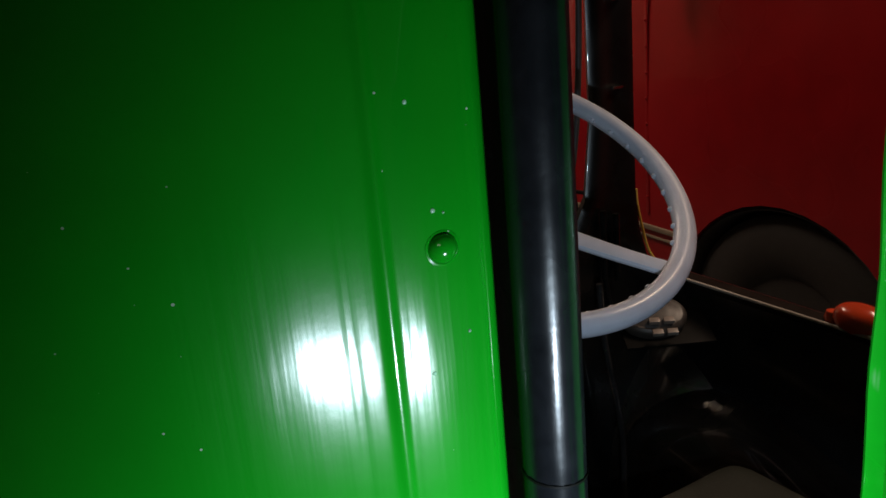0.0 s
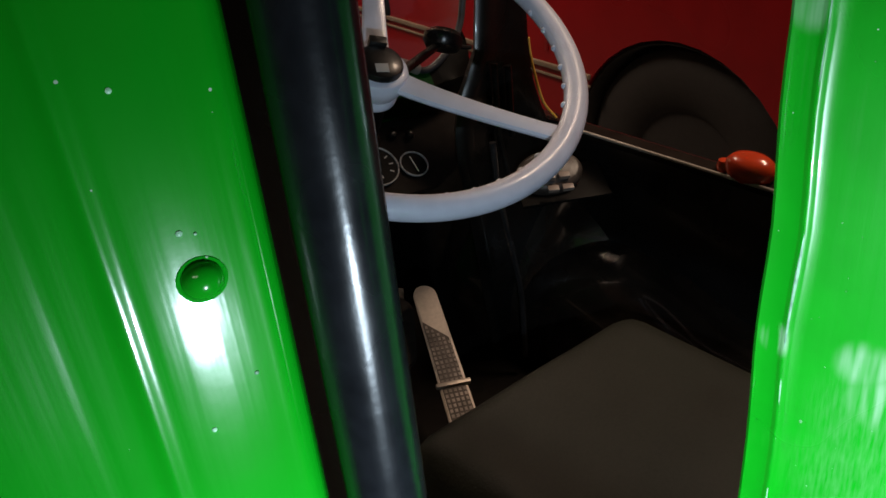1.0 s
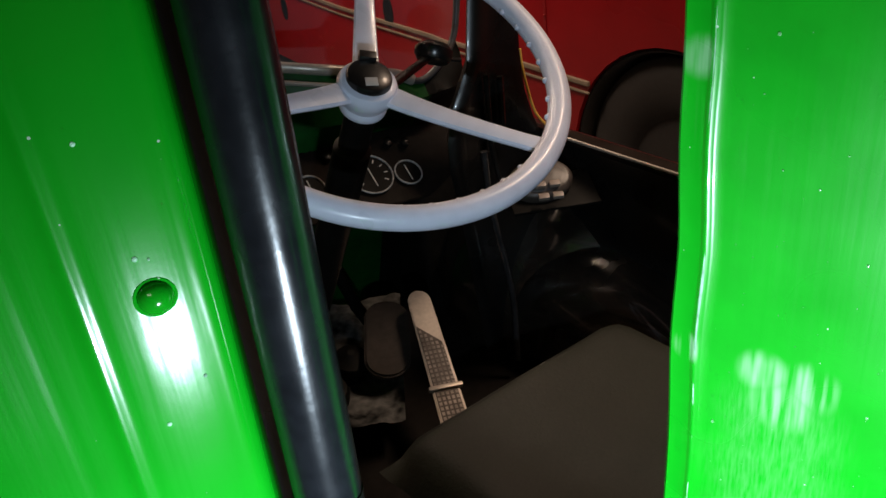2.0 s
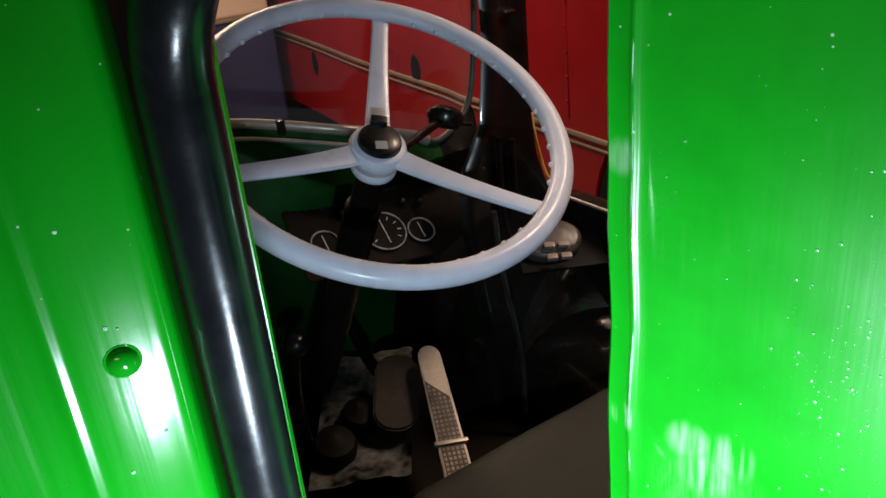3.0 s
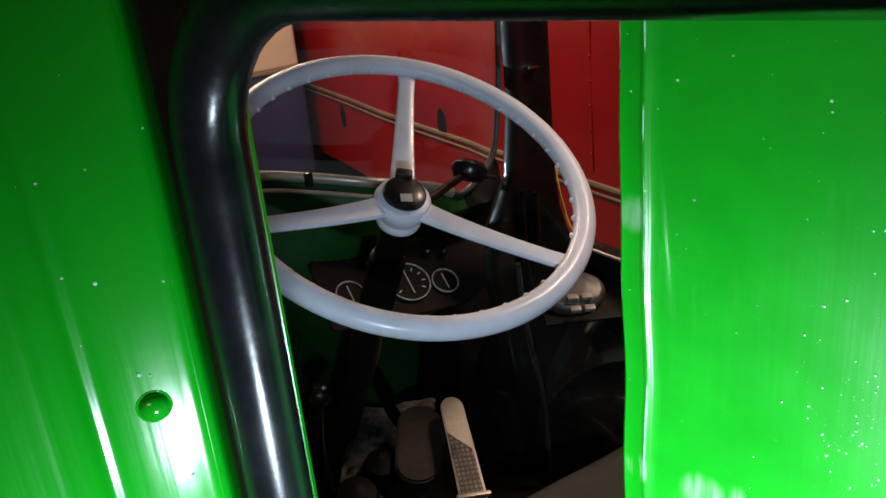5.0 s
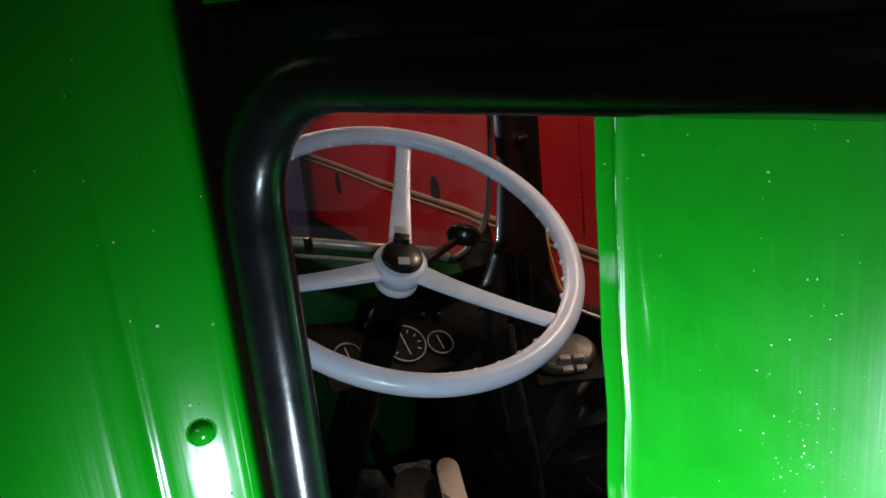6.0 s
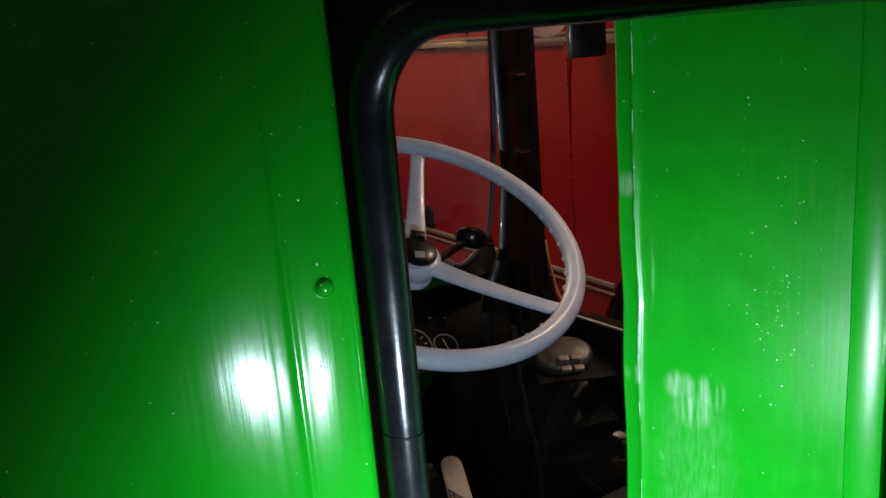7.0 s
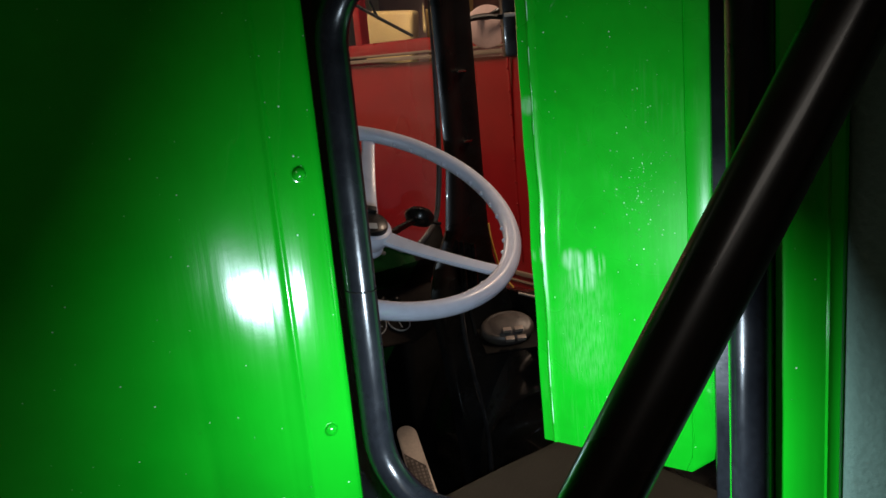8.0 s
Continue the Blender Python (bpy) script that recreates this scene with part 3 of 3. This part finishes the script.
def front_wall():
    sill = spline(SILL, 6)
    part("windscreen_frame", sweep(sill[:41], 0.0065, 12, flat=1.4, up=(0, 0, 1)), ALU, truck, "dull metal windscreen frame")
    part("windscreen_upright", sweep(sill[40:], 0.0060, 12), DULL, truck, "dark metal windscreen upright")
    inner = [p + Vector((0, -0.02, -0.022)) for p in sill[:34]]
    part("frame_moulding", sweep(inner, 0.004, 8), ALU, truck, "thin metal bead under the windscreen")
    # cowl from the sill down to the instrument panel and on to the footwell
    rows = []
    for p in sill[:56]:
        x = p.x
        rows.append([p + Vector((0, 0.006, 0.0)), p + Vector((0, -0.012, -0.03)), Vector((x, p.y - 0.02, 1.20)) if p.z > 1.21 else p, Vector((x, 0.40, 1.13)),
                     Vector((x, 0.44, 1.0)), Vector((x, 0.56, 0.85)), Vector((x, 0.62, 0.66))])
    part("cowl", loft(rows[:44]), GREEN_SHADED, truck, "green cowl under the windscreen, shade put into its colour")
    # last stretch of the same cowl, its shade painted as black
    part("cowl_end", loft(rows[43:]), BLACK_MATT, truck, "end of the cowl beside the pillar, blackened for shade")
    part("bulkhead", block((0.80, 0.02, 0.46), Matrix.Translation((-0.06, 0.66, 0.88)), 0.004), GREEN_SHADED, truck, "green bulkhead in front of the pedals, shade put into its colour")
    part("bulkhead_cover", block((0.30, 0.22, 0.42), Matrix.Translation((0.49, 0.56, 0.83)), 0.03, segments=3), BLACK_MATT, truck, "black bulkhead cover")
    part("windscreen_clip", block((0.012, 0.014, 0.026), Matrix.Translation((0.045, 0.402, 1.306)), 0.003), BLACK, truck)
    # glass
    rows = [[p, Vector((p.x, p.y - 0.02, 2.0))] for p in sill[:62]]
    g = part("windscreen_glass", loft(rows), SCREEN, truck)
    g.visible_shadow = False


front_wall()


def pillar():
    # black post between windscreen and side window, with rounded foot
    rows = []
    for z, x0, x1 in ((0.70, 0.30, 0.50), (1.0, 0.27, 0.50), (1.10, 0.255, 0.475), (1.15, 0.255, 0.452), (1.2, 0.268, 0.436), (1.235, 0.288, 0.431), (1.27, 0.308, 0.428), (1.4, 0.324, 0.4265), (1.7, 0.322, 0.4265), (2.1, 0.32, 0.4265)):
        rows.append([Vector((x, y, z)) for x, y in ((x0 + 0.008, 0.226), (x0 + 0.016, 0.219), (x0 + 0.03, 0.216), (x0 + 0.045, 0.222), (x1 - 0.04, 0.222), (x1 - 0.02, 0.214), (x1 - 0.006, 0.216), (x1, 0.226), (x1, 0.25), (x0 + 0.06, 0.262), (x0 + 0.03, 0.255))])
    part("door_pillar", loft(rows, close_v=True, caps=True), BLACK, truck, "gloss black windscreen pillar")
    edge = spline([(0.4285, 0.222, 1.27), (0.431, 0.222, 1.245), (0.437, 0.22, 1.21), (0.452, 0.217, 1.155), (0.475, 0.21, 1.12)], 6)
    part("edge_strip", sweep(edge, 0.0024, 8), YELLOW, truck, "thin yellowed edge strip of the pillar")
    for z in (1.45, 1.589):
        part("pillar_screw", block((0.022, 0.006, 0.005), Matrix.Translation((0.385, 0.216, z)), 0.002), CHROME, truck)
    part("pillar_rod", sweep([(0.345, 0.214, 1.25), (0.345, 0.214, 1.13), (0.35, 0.2, 1.05)], 0.005, 8), BLACK, truck)
    part("pillar_rod", sweep([(0.372, 0.212, 1.24), (0.372, 0.212, 1.12)], 0.006, 8), BLACK, truck)
    part("cable_rod", sweep(spline([(0.284, 0.16, 1.15), (0.288, 0.158, 1.06), (0.306, 0.15, 0.93), (0.318, 0.15, 0.85), (0.323, 0.155, 0.72)], 6), 0.0055, 12), GLOSS_ROD, truck, "thin black rod beside the pedals")


pillar()


def far_side():
    # sill of the far side window, its ledge and the wall below
    part("far_door", block((0.03, 1.62, 0.55), Matrix.Translation((0.498, -0.50, 0.835)), 0.006), BLACK, truck, "black far door inside the cab")
    part("far_sill", block((0.035, 1.38, 0.012), Matrix.Translation((0.488, -0.51, 1.105)), 0.003), BROWN, truck, "dark metal sill of the far window")
    part("far_sill_bead", sweep([(0.472, 0.19, 1.111), (0.472, -1.2, 1.111)], 0.003, 8), ALU, truck)
    part("far_front_post", block((0.05, 0.03, 1.1), Matrix.Translation((0.49, -1.22, 1.6)), 0.006), BLACK, truck)
    # interior mirror block beside the pillar
    part("wing_mirror", block((0.075, 0.03, 0.17), Matrix.Translation((0.565, 0.23, 1.69)) @ pose(0, 0, 0, 0, 0, -30), 0.008), BLACK, truck, "black oblong wing mirror")
    part("wing_mirror_rim", block((0.05, 0.006, 0.008), Matrix.Translation((0.535, 0.205, 1.69)) @ pose(0, 0, 0, 0, 0, -35), 0.002), PALE, truck)
    part("wing_mirror_arm", sweep(spline([(0.55, 0.24, 1.685), (0.50, 0.26, 1.692), (0.43, 0.27, 1.685)], 5), 0.006, 8), BLACK, truck)
    # round pale lamp unit on a bracket
    c = Vector((0.385, 0.140, 1.072))
    unit = part("switch_housing", lathe([(0.044, -0.02), (0.048, -0.012), (0.048, -0.002), (0.045, 0.003), (0.040, 0.006), (0.036, 0.0055), (0.030, 0.009), (0.014, 0.0105)], axes(c, (1, -0.6, 0), (-0.30, -0.40, 0.86)) @ Matrix.Diagonal((1.15, 0.85, 1, 1)), 32), DULL_BEIGE, truck, "oval dull beige switch housing")
    for k, row in ((0, 0), (1, 0), (0, 1), (1, 1)):
        part("switch_key", block((0.018, 0.011, 0.008), Matrix.Translation((0.357 + 0.020 * k + 0.010 * row, 0.103 - 0.013 * k + 0.018 * row, 1.060 + 0.012 * row)) @ pose(0, 0, 0, 25, 0, -35), 0.002), PALE_ENAMEL, unit)
    part("bracket", block((0.15, 0.09, 0.006), Matrix.Translation((0.40, 0.13, 1.045)) @ pose(0, 0, 0, 15, 0, -30), 0.002), BLACK_MATT, truck, "dark bracket plate")
    # orange lamp on the sill
    part("indicator_lens", lathe([(0.028, -0.012), (0.033, -0.004), (0.034, 0.006), (0.031, 0.015), (0.024, 0.021), (0.013, 0.0245), (0.003, 0.025)],
                                 Matrix.Translation((0.490, -0.160, 1.122)) @ pose(0, 0, 0, 0, -6, 0) @ Matrix.Diagonal((0.75, 1.15, 1, 1)), 28), AMBER, truck, "orange-red oval lamp lens")
    part("lens_tab", lathe([(0.010, -0.008), (0.012, 0.0), (0.009, 0.009), (0.003, 0.011)], Matrix.Translation((0.489, -0.118, 1.118)), 16), AMBER, truck)


far_side()


def wiper():
    w = part("wiper_blade", sweep([(0.262, 0.405, 1.747), (0.33, 0.392, 1.706), (0.397, 0.378, 1.667)], 0.0035, 8), BLACK, truck, "thin black wiper blade on the windscreen")
    part("wiper_arm", sweep(spline([(0.33, 0.40, 1.706), (0.29, 0.42, 1.82), (0.24, 0.44, 1.99)], 5), 0.003, 8), BLACK, w)


wiper()

# ---- instruments ----
DASH = axes((0.165, 0.318, 1.105), (1, -0.12, -0.09), (0, -0.6, 0.8))


def instruments():
    plate = part("instrument_panel", slab([(-0.155, -0.062), (0.085, -0.062), (0.094, -0.059), (0.192, -0.008), (0.198, 0.0), (0.196, 0.078), (0.190, 0.085), (-0.152, 0.085), (-0.16, 0.078), (-0.16, -0.056)], 0.006, DASH @ Matrix.Translation((0, 0, -0.01)), 0.0015), BROWN, truck, "dark brown instrument panel")
    for name, x, y, r in (("speedometer", 0.0, 0.0, 0.038), ("gauge", 0.066, -0.012, 0.024), ("gauge", -0.11, 0.0, 0.024)):
        m = DASH @ Matrix.Translation((x, y, 0.0))
        bz = bmesh.new()
        rows = [[m @ Vector(((r + 0.0014 * math.cos(b)) * math.cos(a), (r + 0.0014 * math.cos(b)) * math.sin(a), 0.002 + 0.002 * math.sin(b)))
                 for b in (2 * math.pi * k / 8 for k in range(8))] for a in (2 * math.pi * k / 40 for k in range(40))]
        loft(rows, bz, close_u=True, close_v=True)
        g = part(name, bz, RIM, truck, "round dial with thin chrome rim")
        part("dial_face", lathe([(r, -0.004), (r, 0.0), (r * 0.98, 0.0006)], m, 32), DIAL, g)
        part("needle", block((0.0016, r * 1.3, 0.0012), m @ Matrix.Translation((0, 0, 0.002)) @ pose(0, 0, 0, 0, 0, 4), 0), PALE, g)
        if r > 0.03:
            for k in range(9):
                a = radians(215 - k * 31)
                part("dial_mark", block((0.007, 0.0018, 0.0006), m @ pose(0, 0, 0, 0, 0, math.degrees(a)) @ Matrix.Translation((r * 0.72, 0, 0.0012)), 0), PALE, g)
    for x, y in ((0.085, 0.045), (0.055, 0.052), (-0.02, 0.055), (-0.06, 0.05)):
        part("panel_knob", lathe([(0.006, 0), (0.008, 0.006), (0.007, 0.012), (0.003, 0.014)], DASH @ Matrix.Translation((x, y, -0.004)), 14), BLACK, truck)
    # pale sheen on the panel's right corner, put in as a small plate
    part("corner_sheen", slab([(0, 0), (0.022, 0.0), (0.020, 0.018), (0.010, 0.012)], 0.002, DASH @ Matrix.Translation((0.168, 0.002, -0.004))), DULL_BEIGE, truck)


instruments()


# ---- footwell ----
def footwell():
    part("cab_floor", block((0.98, 1.9, 0.03), Matrix.Translation((0.02, -0.32, 0.66)), 0.004), FLOOR_DIRT, truck, "worn dark cab floor")
    rows = []
    for i in range(25):
        row = []
        for j in range(25):
            u, v = i / 24, j / 24
            p = Vector((-0.10, 0.22, 0.75)).lerp((0.125, 0.545, 0.75), v) + Vector((0.155, -0.08, 0)) * u
            row.append(p + Vector((0, 0, wave(p, 0.012, 11) + wave(p, 0.006, 32) + wave(p, 0.003, 70))))
        rows.append(row)
    bm = loft(rows)
    part("floor_sheet", bm, MATTING, truck, "creased grey floor sheet with worn patches")
    # long accelerator pedal with ribs
    tip, heel = Vector((0.200, 0.281, 0.866)), Vector((0.085, 0.038, 0.773))
    d = (tip - heel).normalized()
    m = axes(heel, d.cross(Vector((-0.1, -0.33, 0.94))), Vector((-0.1, -0.33, 0.94)))
    L, w = (tip - heel).length, 0.024
    out = [(-w, 0), (w, 0)] + [(w * math.cos(a) * (0.86), L - w + w * math.sin(a)) for a in (radians(t) for t in range(0, 181, 18))]
    pedal = part("accelerator_pedal", slab(out, 0.008, m, 0.002), STEEL, truck, "long pale metal accelerator pedal with tread dimples")
    part("tread_plate", slab([(-0.020, 0.008), (0.020, 0.008), (0.017, 0.165), (-0.019, 0.205)], 0.0010, m @ Matrix.Translation((0, 0, 0.0078)), 0.0003), TREAD, pedal, "dark worn tread of the pedal")
    for i in range(5):
        for j in range(20 - i):
            q = m @ Matrix.Translation((-0.0155 + 0.0078 * i, 0.016 + 0.0092 * j, 0.0092))
            part("tread_stud", block((0.0045, 0.0060, 0.0012), q, 0.0), STUD, pedal)
    part("pedal_bar", block((0.058, 0.008, 0.010), m @ Matrix.Translation((0.0, 0.073, 0.010)), 0.003), STEEL, pedal)
    # brake pedal pad
    pm = axes((0.122, 0.276, 0.80), (0.80, -0.60, 0), (-0.1, -0.38, 0.92))
    part("brake_pedal", slab(rounded(-0.042, 0.040, -0.078, 0.085, 0.038), 0.016, pm, 0.004), PEDAL_RUBBER, truck, "dark brown rubber brake pedal pad")
    part("brake_arm", sweep([(0.130, 0.30, 0.79), (0.15, 0.42, 0.80), (0.17, 0.56, 0.88)], 0.012, 10), BLACK_MATT, truck)
    for x, y, r in ((0.058, 0.307, 0.034), (-0.020, 0.262, 0.038)):
        part("pedal_boot", lathe([(r, -0.03), (r * 1.05, 0.0), (r * 0.9, 0.014), (r * 0.55, 0.02), (r * 0.2, 0.03)], axes((x, y, 0.775), (1, 0, 0), (0, -0.3, 0.95)), 24), BLACK_MATT, truck, "round black rubber boot round a pedal shaft")
    # domed engine cover between the seat and the far door
    rows = []
    for i in range(25):
        u = i / 24
        y = -0.55 + 0.82 * u
        h = 0.16 + 0.05 * math.sin(math.pi * min(1, max(0, (u - 0.45) / 0.55)))
        e = 1.0 if u < 0.9 else math.sqrt(max(0.0, 1 - ((u - 0.9) / 0.1) ** 2))
        rows.append([Vector((0.475 - 0.125 * math.cos(a), y, 0.66 + (0.05 + h * max(0.05, e)) * math.sin(a) ** 0.6)) for a in (radians(5 + 13 * k) for k in range(11))])
    cover = part("engine_cover", loft(rows), BLACK_GLOSS, truck, "gloss black domed engine cover")
    part("cover_dome", lathe([(0.36 * math.sin(a), 0.36 * math.cos(a)) for a in (radians(k) for k in (53.5, 48, 42, 36, 30, 24, 18, 12, 6, 1))],
                             axes((0.699, 0.293, 0.707), (0, 1, 0), (-1, 0, 0)), 56), BLACK_GLOSS, cover, "bulging gloss black side of the cover")
    part("cover_catch", block((0.05, 0.035, 0.02), Matrix.Translation((0.43, -0.075, 0.855)) @ pose(0, 0, 0, 20, 0, -25), 0.006), BROWN, cover)
    part("cover_catch", block((0.045, 0.05, 0.025), Matrix.Translation((0.47, -0.125, 0.86)) @ pose(0, 0, 0, 10, 0, -25), 0.01), BROWN, cover)


footwell()


def seat():
    cushion = bmesh.new()
    x0, x1, y0, y1, z = -0.12, 0.335, -0.62, -0.066, 0.950
    n = 26
    rows = []
    for i in range(n + 1):
        u = i / n
        row = []
        for j in range(n + 1):
            v = j / n
            x, y = x0 + (x1 - x0) * u, y0 + (y1 - y0) * v
            ex = min(u, 1 - u) * (x1 - x0)
            ey = min(v, 1 - v) * (y1 - y0)
            drop = 0.05 * (max(0, 1 - ex / 0.06) ** 2 + max(0, 1 - ey / 0.06) ** 2)
            p = Vector((x, y, z - min(drop, 0.06)))
            row.append(p + Vector((0, 0, wave(p, 0.006, 6) + 0.006 * math.sin(math.pi * u) * math.sin(math.pi * v))))
        rows.append(row)
    loft(rows, cushion)
    s = part("seat", cushion, LEATHER, truck, "dark olive leather seat cushion")
    part("seat_base", block((0.42, 0.5, 0.23), Matrix.Translation((0.112, -0.355, 0.775)), 0.01), BLACK_MATT, s)


seat()

part("cab_roof", block((1.1, 1.9, 0.03), Matrix.Translation((0.08, -0.35, 2.11)), 0.006), BLACK, truck, "dark cab roof lining")
part("cab_rear_wall", block((0.8, 0.03, 1.45), Matrix.Translation((0.12, -1.28, 1.38)), 0.006), BLACK, truck, "dark rear wall of the cab")
# ---- the red coach parked alongside ----
coach = thing("coach", "red vintage coach with beige mouldings parked alongside", "coach", (1.6, 1.0, 0))
CX = 1.62


def coach_body():
    # side with a round wheel opening; the skin is built in strips round it
    bm = bmesh.new()
    yc, zc, ra = 0.80, 0.40, 0.475
    ys = [-4.0, -1.5, -0.4] + [yc + ra * math.cos(radians(a)) for a in range(180, -1, -10)] + [1.6, 2.4, 3.2, 4.1, 5.1]
    top = 1.585
    rows = []
    for y in ys:
        low = 0.22
        if abs(y - yc) <= ra:
            low = max(0.22, zc + math.sqrt(max(0, ra * ra - (y - yc) ** 2)))
        rows.append([Vector((CX + 0.30, y, low)), Vector((CX, y, low)), Vector((CX, y, max(low + 0.01, 0.735))), Vector((CX - 0.004, y, max(low + 0.02, 1.1))), Vector((CX + 0.004, y, 1.45)), Vector((CX + 0.012, y, top))])
    loft(rows, bm)
    part("side_panel", bm, RED, coach, "gloss red coach side")
    part("front_panel", block((1.9, 0.03, 1.36), Matrix.Translation((CX + 0.96, 5.11, 0.905)), 0.02), RED, coach)
    part("upper_rail", block((0.05, 9.10, 0.07), Matrix.Translation((CX + 0.03, 0.55, 1.655)), 0.012), RED, coach, "red rail under the coach windows")
    part("moulding", block((0.02, 9.1, 0.018), Matrix.Translation((CX - 0.004, 0.55, 1.605)), 0.004), TRIM, coach, "dull beige moulding")
    for z, h, w in ((0.682, 0.018, 0.016), (0.647, 0.009, 0.012)):
        for y0, y1 in ((-4.0, yc - ra * 0.82), (yc + ra * 0.82, 5.1)):
            part("moulding", block((w, y1 - y0, h), Matrix.Translation((CX - 0.004, (y0 + y1) / 2, z)), 0.004), TRIM, coach, "dull beige moulding")
    part("moulding", block((0.018, 9.10, 0.010), Matrix.Translation((CX + 0.002, 0.55, 1.628)), 0.003), TRIM, coach)
    part("roof", block((2.0, 9.1, 0.12), Matrix.Translation((CX + 1.0, 0.55, 2.62)), 0.05), RED, coach)
    for y in (-3.9, -2.6, -1.3, 0.0, 1.28, 2.55, 3.8, 5.05):
        part("window_post", block((0.05, 0.07, 0.9), Matrix.Translation((CX + 0.03, y, 2.13)), 0.01), RED, coach)
    for k, y in enumerate((-2.6, -1.3, 0.0, 1.28, 2.55, 3.8)):
        g = part("window_pane", block((0.006, 1.2, 0.86), Matrix.Translation((CX + 0.04, y + 0.635, 2.12)), 0), GLASS, coach)
        g.visible_shadow = False
    part("interior_wall", block((0.03, 9.0, 1.9), Matrix.Translation((CX + 1.7, 0.55, 1.55)), 0.01), MAUVE, coach, "dusty mauve lining seen through the windows")
    part("coach_floor", block((1.8, 9.0, 0.05), Matrix.Translation((CX + 0.95, 0.55, 0.9)), 0.01), MAUVE, coach)
    for y, z, w, h in ((2.95, 1.72, 0.42, 0.30), (2.42, 1.80, 0.20, 0.18), (0.9, 1.7, 0.4, 0.3)):
        part("seat_back", block((0.09, w, h), Matrix.Translation((CX + 0.48, y, z)) @ pose(0, 0, 0, 4, 6, 10), 0.03, segments=3), OCHRE, coach, "ochre cloth seat back")
    # panel seam with its rivets
    part("seam_strip", block((0.004, 0.014, 0.86), Matrix.Translation((CX - 0.003, 1.42, 1.165)), 0.0015), RED, coach)
    for k in range(9):
        part("seam_rivet", lathe([(0.006, 0), (0.005, 0.003), (0.002, 0.0045)], axes((CX - 0.006, 1.42, 0.80 + 0.092 * k), (0, 1, 0), (-1, 0, 0)), 10), RED, coach)
    # ventilation slots
    for y, z in ((3.85, 0.555), (2.50, 0.735)):
        bm = lathe([(0.052, 0.0), (0.05, 0.004), (0.04, 0.006)], axes((CX - 0.002, y, z), (0, 1, 0), (-1, 0, 0)) @ Matrix.Diagonal((0.8, 1.45, 1, 1)), 24)
        part("oval_handhold", bm, BLACK_MATT, coach, "dark oval opening in the coach side")


coach_body()


def coach_wheel():
    yc, zc = 0.80, 0.40
    m = axes((CX + 0.04, yc, zc), (0, 1, 0), (-1, 0, 0))
    w = part("wheel_arch", lathe([(0.476, -0.30), (0.476, 0.02), (0.462, 0.03), (0.455, 0.02), (0.455, -0.30)], m, 48), TYRE, coach, "dark wheel arch lining")
    tyre = part("wheel", lathe([(0.23, -0.2), (0.40, -0.2), (0.435, -0.16), (0.44, -0.06), (0.43, -0.02), (0.40, 0.0), (0.33, 0.008), (0.25, -0.01), (0.225, -0.03)], m, 48), TYRE, coach, "dark coach tyre")
    part("rim", lathe([(0.23, -0.03), (0.225, -0.01), (0.20, -0.005), (0.185, -0.04), (0.12, -0.05), (0.10, -0.02), (0.05, -0.01)], m, 40), RED, tyre, "dull red wheel rim")


coach_wheel()


def round_mirror():
    m = axes((1.45, 1.32, 1.70), (0, 1, 0), (-0.6, -0.75, 0.1))
    mir = part("round_mirror", lathe([(0.060, -0.028), (0.078, -0.012), (0.080, 0.0), (0.075, 0.004), (0.02, 0.005)], m, 32), PINK, coach, "round pale coach mirror")
    part("mirror_stay", sweep(spline([(1.44, 1.38, 1.74), (1.43, 1.28, 1.735), (1.45, 1.20, 1.76), (CX, 1.12, 1.83)], 6), 0.012, 10), BLACK, coach, "black mirror stay")


round_mirror()

coach.rotation_euler = (0, 0, radians(-4.5))

# ---- the blue and cream van further on ----
van = thing("van", "dark blue van with cream upper half", "van", (0.4, 5.2, 0))
part("lower_body", block((2.75, 2.2, 0.70), Matrix.Translation((0.37, 5.25, 0.50)), 0.03, segments=3), BLUE, van, "dark blue lower body")
part("waist_moulding", block((2.77, 2.22, 0.02), Matrix.Translation((0.37, 5.25, 0.855)), 0.006), TRIM, van)
part("upper_body", block((2.73, 2.18, 1.3), Matrix.Translation((0.37, 5.25, 1.51)), 0.03, segments=3), CREAM, van, "cream upper body")
for x in (-0.5, 1.25):
    part("wheel", lathe([(0.15, -0.1), (0.30, -0.1), (0.33, -0.06), (0.33, 0.06), (0.30, 0.1), (0.15, 0.1)], axes((x, 4.3, 0.33), (1, 0, 0), (0, -1, 0)), 32), TYRE, van)
